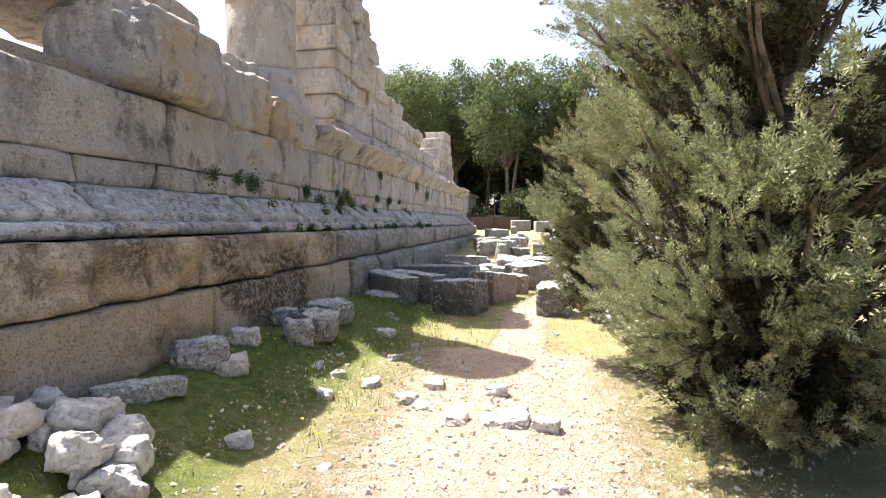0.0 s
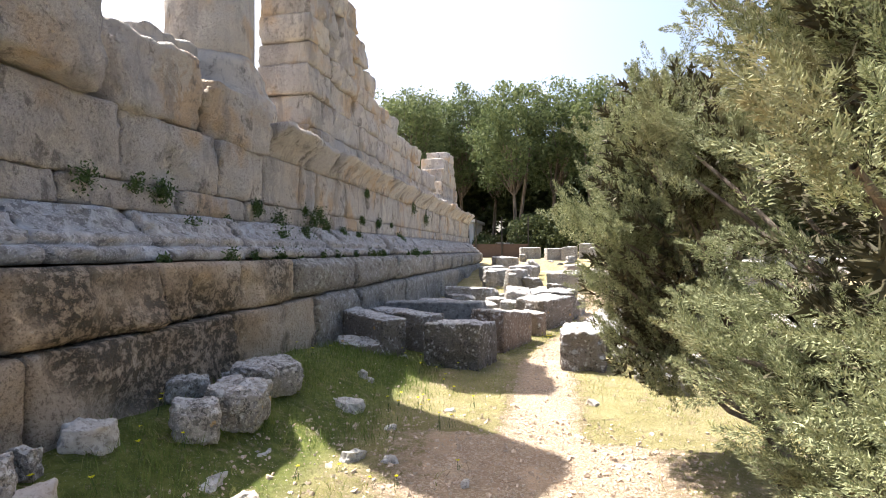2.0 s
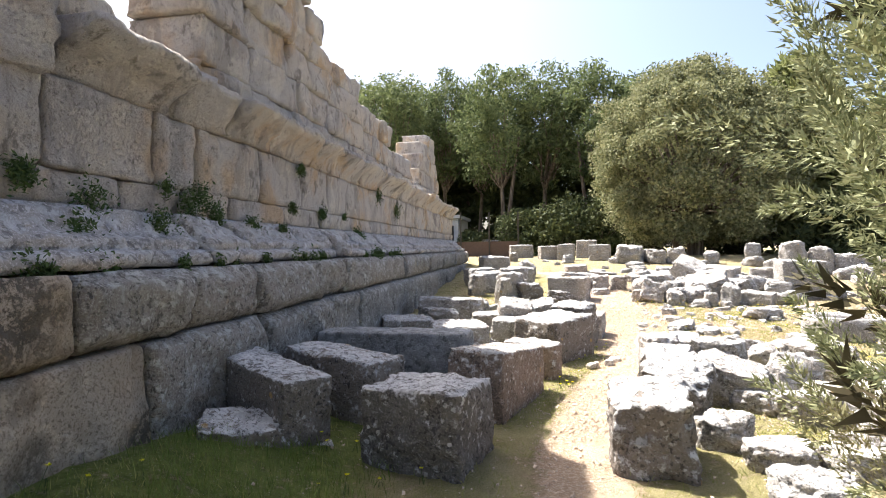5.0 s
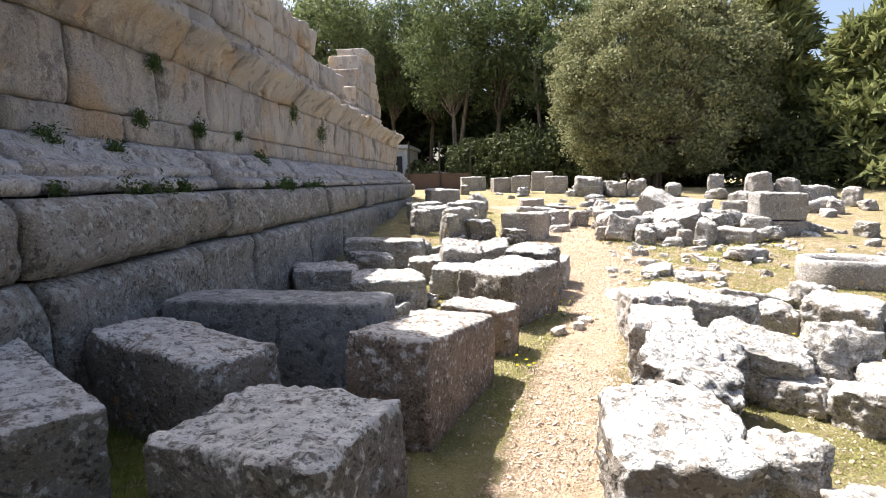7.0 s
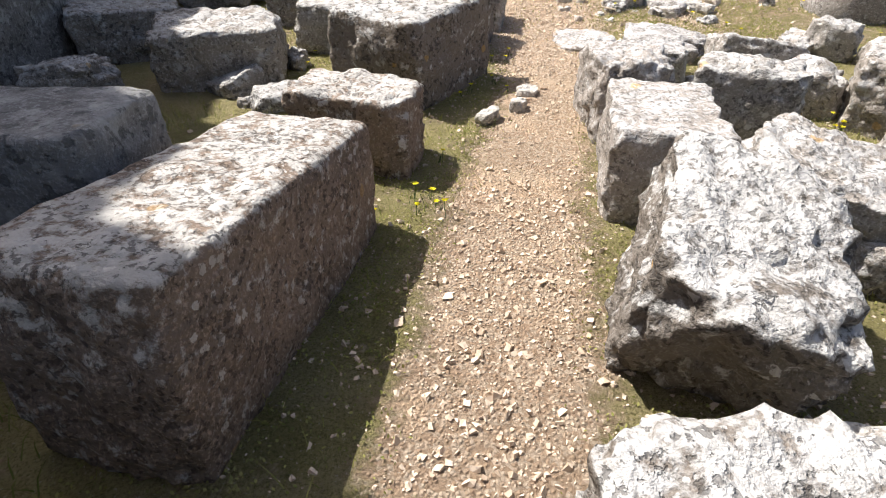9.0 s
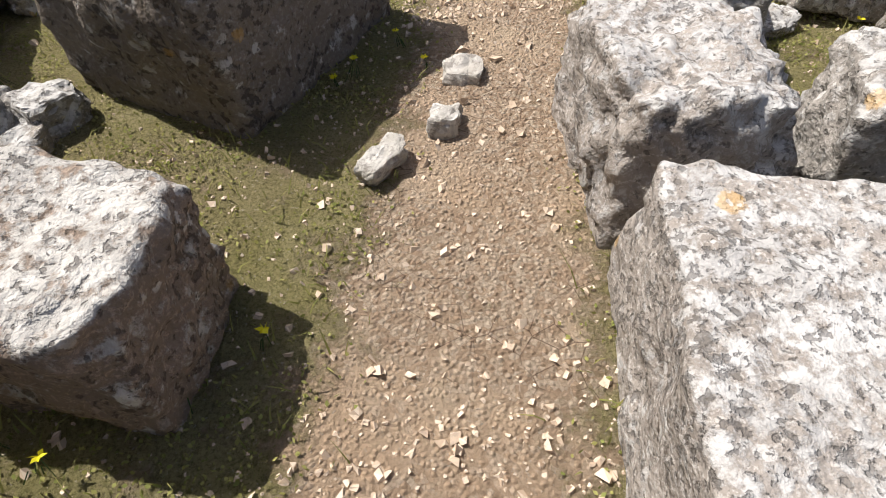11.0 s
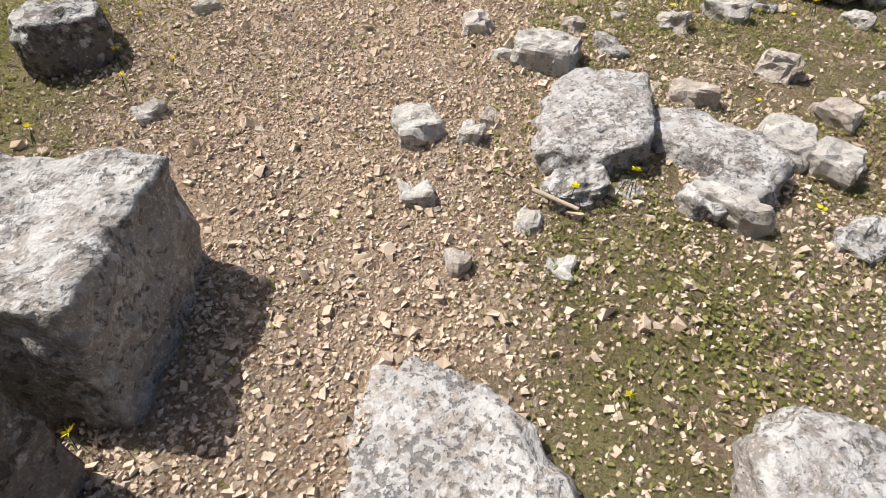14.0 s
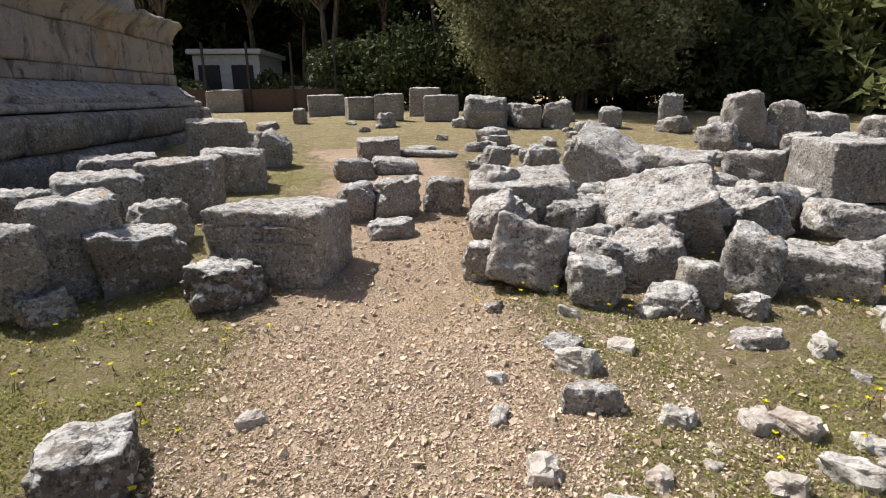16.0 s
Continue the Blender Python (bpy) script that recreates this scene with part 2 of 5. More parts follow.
ASHLAR = ashlar_material()
PLINTH = plinth_material()
FAR_PLINTH = lichen_stone_material("grey_plinth_stone", (0.23, 0.225, 0.215), (0.07, 0.066, 0.062), (0.44, 0.43, 0.41), 0.04, 0.1, 11, 0.07)
MOULDING = lichen_stone_material("bluish_moulding_stone", (0.38, 0.365, 0.365), (0.14, 0.13, 0.125), (0.50, 0.49, 0.49), 0.05, 0.1, 6, 0.05)
GREY = lichen_stone_material("grey_limestone", (0.31, 0.295, 0.275), (0.075, 0.069, 0.064), (0.55, 0.54, 0.525), 0.12, 0.5, 15, 0.06)
# flank colour lowered to paint in the deep shade on block sides
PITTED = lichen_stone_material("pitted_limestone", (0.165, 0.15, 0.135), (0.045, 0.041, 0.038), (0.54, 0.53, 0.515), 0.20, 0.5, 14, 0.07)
SPOTTED = lichen_stone_material("spotted_limestone", (0.31, 0.295, 0.28), (0.10, 0.093, 0.087), (0.52, 0.51, 0.50), 0.12, 0.5, 20, 0.04)
REDDISH = lichen_stone_material("reddish_limestone", (0.23, 0.18, 0.145), (0.065, 0.053, 0.046), (0.54, 0.52, 0.49), 0.17, 0.3, 17, 0.06)
SLATE = lichen_stone_material("smooth_grey_slab", (0.22, 0.225, 0.23), (0.09, 0.09, 0.09), (0.36, 0.36, 0.36), 0.04, 0.15, 6, 0.05)
PALE = pale_stone_material()
EARTH = ground_material()
def gravel_material():
    m = Nodes("gravel", 0.95)
    c = m.mix(m.ramp(m.island(), 0.0, 1.0), (0.52, 0.40, 0.295), (0.68, 0.57, 0.455))
    m.color(m.mix(m.ramp(m.noise(60, 4), 0.5, 0.7, 0, 0.5), c, (0.30, 0.25, 0.21)))
    return m.mat


GRAVEL = gravel_material()
JUNIPER_LEAF = leaf_material("juniper_foliage", (0.14, 0.16, 0.08), (0.33, 0.345, 0.195), (0.29, 0.235, 0.13), 0.16)
# brown inner leaves, with the crown's inner shade painted into the dark colour
INNER_LEAF = leaf_material("shade_painted_inner_foliage", (0.05, 0.046, 0.026), (0.09, 0.08, 0.045), (0.11, 0.08, 0.05), 0.05)
PINE_LEAF = leaf_material("pine_needles", (0.075, 0.105, 0.045), (0.16, 0.19, 0.085), (0.125, 0.15, 0.07), 0.3)
OAK_LEAF = leaf_material("oak_leaves", (0.13, 0.145, 0.07), (0.28, 0.285, 0.16), (0.23, 0.23, 0.125), 0.25)
# one foliage in two tones: sunlight painted into the first, shade into the second
CYPRESS_LEAF = leaf_material("sun_toned_cypress_foliage", (0.13, 0.155, 0.06), (0.26, 0.28, 0.12), (0.25, 0.23, 0.10), 0.3)
DARK_LEAF = leaf_material("shade_toned_foliage", (0.04, 0.055, 0.025), (0.08, 0.095, 0.04), (0.075, 0.08, 0.035), 0.2)
GRASS_LEAF = leaf_material("grass_blades", (0.24, 0.27, 0.08), (0.38, 0.37, 0.13), (0.44, 0.39, 0.19), 0.4)
LUSH_LEAF = leaf_material("lush_grass_blades", (0.12, 0.18, 0.04), (0.20, 0.25, 0.07), (0.24, 0.26, 0.09), 0.35)
WEED_LEAF = leaf_material("weed_leaves", (0.05, 0.09, 0.03), (0.09, 0.13, 0.05), (0.10, 0.12, 0.05), 0.25)
PETAL = leaf_material("yellow_petals", (0.75, 0.66, 0.02), (0.80, 0.74, 0.05), (0.78, 0.70, 0.03), 0.3)
BARK = bark_material()


# ---- mesh helpers ----
def shape(name, verts, faces, material, smooth=False):
    me = bpy.data.meshes.new(name)
    me.from_pydata([tuple(v) for v in verts], [], faces)
    me.materials.append(material)
    if smooth:
        me.shade_smooth()
    return me


def quick_mesh(name, verts, per_face, material):
    """A mesh from an array of corners, each face using its own per_face corners in turn."""
    me = bpy.data.meshes.new(name)
    n = len(verts)
    me.vertices.add(n)
    me.vertices.foreach_set("co", np.ascontiguousarray(verts, dtype=np.float32).ravel())
    me.loops.add(n)
    me.loops.foreach_set("vertex_index", np.arange(n, dtype=np.int32))
    me.polygons.add(n // per_face)
    me.polygons.foreach_set("loop_start", np.arange(0, n, per_face, dtype=np.int32))
    me.update(calc_edges=True)
    me.validate()
    me.materials.append(material)
    return me


def child(name, mesh, parent, label="", kind=""):
    ob = new(name, mesh)
    ob.parent = parent
    return tagged(ob, label, kind=kind)


def box_grid(n):
    """Corner points in -1..1 and quads of a cube whose sides have n by n faces."""
    verts, index, faces = [], {}, []

    def at(p):
        key = tuple(round(v * 1000) for v in p)
        if key not in index:
            index[key] = len(verts)
            verts.append(p)
        return index[key]

    steps = [-1 + 2 * i / n for i in range(n + 1)]
    steps = [math.copysign(1 - (1 - abs(v)) ** 1.5, v) for v in steps]
    for axis in range(3):
        for side in (-1, 1):
            for i in range(n):
                for j in range(n):
                    quad = []
                    for a, b in ((i, j), (i + 1, j), (i + 1, j + 1), (i, j + 1)):
                        p = [0, 0, 0]
                        p[axis], p[(axis + 1) % 3], p[(axis + 2) % 3] = side, steps[a], steps[b]
                        quad.append(at(tuple(p)))
                    faces.append(quad if side > 0 else quad[::-1])
    return verts, faces


GRIDS = {n: box_grid(n) for n in (6, 9, 14, 20, 26)}


def rock_mesh(name, size, material, seed, rough=0.6, n=9, round_edge=0.12, taper=0.0, ball_like=0.0):
    """A quarried or broken stone: a box with worn edges, uneven sides and chipped corners."""
    base, faces = GRIDS[n]
    rng = random.Random(seed)
    half = Vector(size) / 2
    small = min(size)
    off = Vector((rng.uniform(-90, 90), rng.uniform(-90, 90), rng.uniform(-90, 90)))
    skew = [rng.uniform(-0.10, 0.10) * rough for _ in range(6)]
    cuts = []
    for _ in range(int(2 + 6 * rough)):
        d = Vector((rng.choice((-1, 1)) * rng.uniform(0.3, 1), rng.choice((-1, 1)) * rng.uniform(0.3, 1), rng.uniform(-0.3, 1))).normalized()
        reach = abs(d.x) * half.x + abs(d.y) * half.y + abs(d.z) * half.z
        cuts.append((d, reach * rng.uniform(0.96 - 0.18 * rough * rough - 0.06 * rough, 0.985)))
    r = round_edge * small * (0.6 + 0.5 * rough)
    out = []
    for p in base:
        q = Vector((p[0] * half.x, p[1] * half.y, p[2] * half.z))
        inner = Vector([max(-h + r, min(h - r, c)) for h, c in zip(half, q)])
        d = q - inner
        if d.length > 1e-6:
            q = inner + d.normalized() * min(d.length, r)
        if ball_like:
            e = Vector((p[0] * math.sqrt(max(0, 1 - p[1] ** 2 / 2 - p[2] ** 2 / 2 + p[1] ** 2 * p[2] ** 2 / 3)) * half.x,
                        p[1] * math.sqrt(max(0, 1 - p[0] ** 2 / 2 - p[2] ** 2 / 2 + p[0] ** 2 * p[2] ** 2 / 3)) * half.y,
                        p[2] * math.sqrt(max(0, 1 - p[0] ** 2 / 2 - p[1] ** 2 / 2 + p[0] ** 2 * p[1] ** 2 / 3)) * half.z)) * 1.12
            q = q.lerp(e, ball_like)
        q.x += skew[0] * q.z + skew[1] * q.y
        q.y += skew[2] * q.z + skew[3] * q.x
        q.z += skew[4] * q.x + skew[5] * q.y
        if taper:
            k = 1 - taper * (q.z / size[2] + 0.5)
            q.x, q.y = q.x * k, q.y * k
        for way, limit in cuts:
            over = q.dot(way) - limit
            if over > 0:
                q -= way * over * 0.97
        u = q.normalized() if q.length else Vector((0, 0, 1))
        s = q * (1.6 / max(small, 0.15)) + off
        lump = noise.fractal(s, 0.8, 2.1, 5, noise_basis="PERLIN_ORIGINAL") * 0.09 * rough
        fine = -abs(noise.noise(q * (6.0 / max(small, 0.15)) + off)) * 0.10 * rough
        pit = noise.noise(q * 22 + off) * 0.02
        rag = noise.fractal(q * 9.0 - off, 0.85, 2.2, 5, noise_basis="PERLIN_ORIGINAL") * 0.017 * min(1.0, small * 2.2) * (0.4 + rough) if n >= 14 else 0
        out.append(q + u * (small * (lump + fine) + pit * rough + rag))
    return shape(name, out, faces, material, n >= 14)


# ---- the ground ----
def ease(a, b, v):
    k = min(1.0, max(0.0, (v - a) / (b - a)))
    return k * k * (3 - 2 * k)


def ground_height(x, y):
    h = 0.03 + 0.25 * ease(14.5, 18.5, y) + 0.42 * ease(1.9, 3.3, -x) * (1 - ease(8.0, 11.5, y))
    return h + 0.065 * max(0.0, min(y, 32.0) - 18.5) * (1 - 0.75 * ease(2.5, 5.5, x) * (1 - ease(22, 30, y)))


TRAIL = [(-0.3, -4), (-0.35, 2), (-0.45, 5.5), (-0.45, 8), (-0.5, 10), (-0.1, 12.2), (0.3, 13.5), (0.5, 14.6), (0.68, 16.2), (0.8, 17.5), (0.76, 18.5), (0.6, 20.4), (0.6, 24), (-1, 28)]


def trail_gap(x, y):
    """How far a spot lies from the middle of the trodden path."""
    best = 99.0
    for (ax, ay), (bx, by) in zip(TRAIL, TRAIL[1:]):
        dx, dy = bx - ax, by - ay
        k = max(0.0, min(1.0, ((x - ax) * dx + (y - ay) * dy) / (dx * dx + dy * dy)))
        best = min(best, math.hypot(x - ax - k * dx, y - ay - k * dy))
    return best


def turf_amount(x, y):
    d = trail_gap(x, y)
    half = 0.95 if y < 7 else 0.32 + 0.5 * ease(14.3, 17.0, y)
    t = ease(half * 0.45, half * 1.6, d)
    if y > 15:
        t *= 0.68 + 0.2 * ease(0.2, -0.8, x) + 0.25 * noise.noise(Vector((x * 0.5, y * 0.5, 3)))
    return t


def build_ground():
    def spread(lo, hi, near_lo, near_hi, fine):
        vals, v = [near_lo], near_lo
        while v < near_hi:
            v += fine
            vals.append(v)
        step = fine
        while v < hi:
            step *= 1.35
            v += step
            vals.append(v)
        v, step = near_lo, fine
        low = []
        while v > lo:
            step *= 1.35
            v -= step
            low.append(v)
        return low[::-1] + vals

    xs, ys = spread(-700, 700, -6, 8, 0.09), spread(-500, 900, -1, 24, 0.09)
    verts, turf, lush = [], [], []
    for y in ys:
        for x in xs:
            near = -8 < x < 10 and -3 < y < 26
            bumpy = 0.035 * noise.noise(Vector((x * 0.9, y * 0.9, 0))) + (0.018 * noise.noise(Vector((x * 5, y * 5, 4))) if near else 0)
            verts.append((x, y, ground_height(x, y) + bumpy * (1 if near else 2)))
            lush.append(ease(1.5, 2.6, -x) * (1 - ease(11, 14, y)) if x < 0 and near else 0.0)
            turf.append(turf_amount(x, y) if near else 0.75)
    w = len(xs)
    faces = [(j * w + i, j * w + i + 1, (j + 1) * w + i + 1, (j + 1) * w + i) for j in range(len(ys) - 1) for i in range(w - 1)]
    me = shape("ground", verts, faces, EARTH, True)
    layer = me.attributes.new("turf", "FLOAT", "POINT")
    layer.data.foreach_set("value", turf)
    layer = me.attributes.new("lush", "FLOAT", "POINT")
    layer.data.foreach_set("value", lush)
    return tagged(new("ground", me), "pinkish gravelly earth with thin yellow-green spring turf", "ground", kind="structure")


build_ground()


def ball():
    """A small angular solid: a box with one end drawn in."""
    v = np.array([(x, y, z) for x in (-1, 1) for y in (-1, 1) for z in (-1, 1)], float) * 0.72
    v *= np.array([[1, 1, 1], [0.55, 0.8, 1.15], [1.1, 0.8, 1], [0.7, 0.6, 0.9], [0.9, 1.1, 1], [0.75, 0.5, 1.2], [1, 0.9, 1], [0.5, 0.75, 1.0]])
    q = [(0, 1, 3, 2), (4, 6, 7, 5), (0, 4, 5, 1), (2, 3, 7, 6), (0, 2, 6, 4), (1, 5, 7, 3)]
    return v, np.array([t for a, b, c, d in q for t in ((a, b, c), (a, c, d))])


def scatter_pebbles(name, count, area, low, high, material, label, keep, seed):
    rng = np.random.default_rng(seed)
    v, f = ball()
    tri = v[f].reshape(-1, 3)
    spots = []
    while len(spots) < count:
        x, y = rng.uniform(area[0], area[1]), rng.uniform(area[2], area[3])
        if rng.random() < keep(x, y):
            spots.append((x, y))
    out = []
    for x, y in spots:
        s = low * (high / low) ** (rng.random() ** 2.2)
        squash = np.array([rng.uniform(0.7, 1.3), rng.uniform(0.7, 1.3), rng.uniform(0.4, 0.75)]) * s
        wob = (v * squash * rng.uniform(0.5, 1.2, (len(v), 1)))[f].reshape(-1, 3)
        q = rng.normal(size=4)
        w0, x0, y0, z0 = q / np.linalg.norm(q)
        turn = np.array([[1 - 2 * (y0 * y0 + z0 * z0), 2 * (x0 * y0 - z0 * w0), 2 * (x0 * z0 + y0 * w0)], [2 * (x0 * y0 + z0 * w0), 1 - 2 * (x0 * x0 + z0 * z0), 2 * (y0 * z0 - x0 * w0)], [2 * (x0 * z0 - y0 * w0), 2 * (y0 * z0 + x0 * w0), 1 - 2 * (x0 * x0 + y0 * y0)]])
        z = ground_height(x, y) + 0.035 * noise.noise(Vector((x * 0.9, y * 0.9, 0))) + 0.018 * noise.noise(Vector((x * 5, y * 5, 4)))
        out.append(wob @ turn.T + np.array([x, y, z + s * 0.12]))
    me = quick_mesh(name, np.concatenate(out), 3, material)
    return tagged(new(name, me), label, "gravel", kind="stuff")


def blades(spots, rng, low, high, width, lean=1.3):
    """Narrow bent blades of grass, two triangles and a tip each, standing on spots."""
    n = len(spots)
    base = np.array(spots)
    a = rng.uniform(0, 6.28, n)
    side = np.stack([np.cos(a), np.sin(a), np.zeros(n)], 1)
    h = rng.uniform(low, high, n)[:, None]
    b = rng.uniform(0, 6.28, n)
    lean_way = np.stack([np.cos(b), np.sin(b), np.zeros(n)], 1) * (rng.uniform(0.2, lean, n)[:, None]) * h
    up = np.array([0, 0, 1.0])
    w = rng.uniform(0.6, 1.2, n)[:, None] * width
    p0, p1 = base - side * w, base + side * w
    mid = base + up * h * 0.6 + lean_way * 0.4
    p2, p3 = mid + side * w * 0.7, mid - side * w * 0.7
    tip = base + up * h + lean_way
    return np.concatenate([np.stack([p0, p1, p2, p3], 1), np.stack([p3, p2, tip, (p3 + tip) / 2], 1)], 1).reshape(-1, 3)


def ground_spots(count, area, keep, seed):
    rng = np.random.default_rng(seed)
    spots = []
    tries = 0
    while len(spots) < count and tries < count * 60:
        tries += 1
        x, y = rng.uniform(area[0], area[1]), rng.uniform(area[2], area[3])
        if rng.random() < keep(x, y):
            z = ground_height(x, y) + 0.035 * noise.noise(Vector((x * 0.9, y * 0.9, 0))) + 0.018 * noise.noise(Vector((x * 5, y * 5, 4)))
            spots.append((x, y, z - 0.004))
    return spots, rng


def patchy(x, y, scale=1.3, cut=0.0):
    return max(0.0, noise.noise(Vector((x * scale, y * scale, 11))) + 0.35 - cut)


# ---- leaves, trunks, trees ----
def cards(centres, rng, length, width, way=None, spread=1.0):
    """Pointed leaves as rhombs, centred on the places given, turned at random about the way given."""
    n = len(centres)
    d = rng.normal(size=(n, 3))
    if way is not None:
        d = way + d * spread
    d /= np.linalg.norm(d, axis=1)[:, None] + 1e-9
    e = np.cross(d, rng.normal(size=(n, 3)))
    e /= np.linalg.norm(e, axis=1)[:, None] + 1e-9
    L = (length * rng.uniform(0.6, 1.3, n))[:, None]
    w = (width * rng.uniform(0.6, 1.3, n))[:, None]
    return np.stack([centres - d * L / 2, centres + e * w / 2, centres + d * L / 2, centres - e * w / 2], 1).reshape(-1, 3)


def needles_at(centres, rng, length, width, way, spread):
    """Thin pointed needles, one triangle each."""
    n = len(centres)
    d = way + rng.normal(size=(n, 3)) * spread
    d /= np.linalg.norm(d, axis=1)[:, None] + 1e-9
    e = np.cross(d, rng.normal(size=(n, 3)))
    e /= np.linalg.norm(e, axis=1)[:, None] + 1e-9
    L = (length * rng.uniform(0.6, 1.3, n))[:, None]
    w = (width * rng.uniform(0.6, 1.3, n))[:, None]
    return np.stack([centres - e * w / 2, centres + e * w / 2, centres + d * L], 1).reshape(-1, 3)


def limb_mesh(name, lines, material, sides=7):
    """Tapered round limbs along lines of (x, y, z, radius)."""
    verts, faces = [], []
    for line in lines:
        start = len(verts)
        for i, (x, y, z, r) in enumerate(line):
            p = Vector((x, y, z))
            q = Vector(line[min(i + 1, len(line) - 1)][:3]) - Vector(line[max(i - 1, 0)][:3])
            q = q.normalized() if q.length else Vector((0, 0, 1))
            a = q.orthogonal().normalized()
            b = q.cross(a)
            for k in range(sides):
                t = 2 * math.pi * k / sides
                verts.append(p + (a * math.cos(t) + b * math.sin(t)) * r)
        for i in range(len(line) - 1):
            for k in range(sides):
                a0, a1 = start + i * sides + k, start + i * sides + (k + 1) % sides
                faces.append((a0, a1, a1 + sides, a0 + sides))
    return shape(name, verts, faces, material, True)


def wander(rng, p, d, length, r0, r1, steps=6, bend=0.25, lift=0.0):
    line, p, d = [], np.array(p, float), np.array(d, float)
    for i in range(steps + 1):
        k = i / steps
        line.append((p[0], p[1], p[2], r0 + (r1 - r0) * k))
        d = d + rng.normal(size=3) * bend * 0.4 + np.array([0, 0, lift])
        d /= np.linalg.norm(d)
        p = p + d * length / steps
    return line


def spray_tree(name, x, y, z, height, reach, limbs, sprays, needles, leaf, label, category, seed, blade=(0.05, 0.008), low=0.08, droop=0.0, plume=0.32):
    """A far conifer whose limbs end in feathery plumes of scale leaves."""
    rng = np.random.default_rng(seed)
    tree = tagged(new(name), label, category)
    tree.location = (x, y, z)
    lines = [wander(rng, (0, 0, -0.1), (0, 0, 1), height * 0.95, 0.022 * height + 0.03, 0.015, 9, 0.08)]
    leaves = []
    for i in range(limbs):
        k = low + (1 - low) * (i + rng.random()) / limbs
        a = rng.uniform(0, 2 * math.pi)
        out = reach * (1 - k) ** 0.6 * rng.uniform(0.65, 1.12) + 0.35
        d = np.array([math.cos(a), math.sin(a), rng.uniform(0.1, 0.6)])
        d /= np.linalg.norm(d)
        line = wander(rng, (0, 0, height * k * 0.94), d, out, 0.006 + 0.007 * out, 0.002, 6, 0.22, 0.03 - droop)
        lines.append(line)
        pts = np.array(line)[:, :3]
        for s in range(sprays):
            f = (0.25 + 0.75 * rng.random() ** 0.7) * (len(pts) - 1)
            j = min(int(f), len(pts) - 2)
            p = pts[j] + (pts[j + 1] - pts[j]) * (f - j)
            way = pts[j + 1] - pts[j]
            way = way / (np.linalg.norm(way) + 1e-9) + rng.normal(size=3) * 0.75 + np.array([0, 0, 0.35 - droop * 3])
            way /= np.linalg.norm(way)
            size = plume * rng.uniform(0.6, 1.35)
            t = rng.random(needles) ** 0.8
            side = rng.normal(size=(needles, 3))
            side -= (side @ way)[:, None] * way
            c = p + way * (t * size)[:, None] + side * (0.17 * size * (1.08 - t) ** 0.7)[:, None]
            leaves.append(needles_at(c, rng, blade[0], blade[1], way + side * 0.5, 0.35))
    child("trunk", limb_mesh("trunk", lines, BARK), tree)
    child("crown", quick_mesh("crown", np.concatenate(leaves), 3, leaf), tree)
    return tree


def clump_tree(name, x, y, z, trunk_h, crown, clumps, per, leaf, label, category, seed, size=(0.16, 0.07), clump_r=0.9, trunk_r=0.2, stems=1, shell=0.45):
    """A broad tree: stems, limbs and a crown of many leafy clumps inside an uneven dome."""
    rng = np.random.default_rng(seed)
    tree = tagged(new(name), label, category)
    tree.location = (x, y, z)
    rx, rz, zc = crown
    lines, leaves = [], []
    for s in range(stems):
        off = rng.normal(size=2) * 0.25 * (stems > 1)
        lines.append(wander(rng, (off[0], off[1], -0.2), (off[0] * 0.3, off[1] * 0.3, 1), trunk_h + 0.4 * rz, trunk_r, trunk_r * 0.4, 7, 0.1))
    top = np.array(lines[0][-1][:3])
    for i in range(clumps):
        d = rng.normal(size=3)
        d /= np.linalg.norm(d)
        r = (shell + (1 - shell) * rng.random() ** 0.5) * (1 + 0.22 * noise.noise(Vector(d * 2.3) + Vector((seed, 0, 0))))
        c = np.array([d[0] * rx * r, d[1] * rx * r, zc + d[2] * rz * r])
        if i % 6 == 0:
            root = np.array(lines[i % stems][4 + i % 3][:3])
            lines.append([(*(root + (c - root) * k / 4 + rng.normal(size=3) * 0.12 * (0 < k < 4)), trunk_r * (0.4 - 0.085 * k)) for k in range(5)])
        cr = clump_r * rng.uniform(0.6, 1.3)
        p = rng.normal(size=(per, 3))
        p /= np.linalg.norm(p, axis=1)[:, None]
        p *= (cr * rng.random(per) ** 0.4)[:, None] * np.array([1, 1, 0.7])
        leaves.append(cards(c + p, rng, size[0], size[1]))
    child("trunk", limb_mesh("trunk", lines, BARK), tree)
    child("crown", quick_mesh("crown", np.concatenate(leaves), 4, leaf), tree)
    return tree


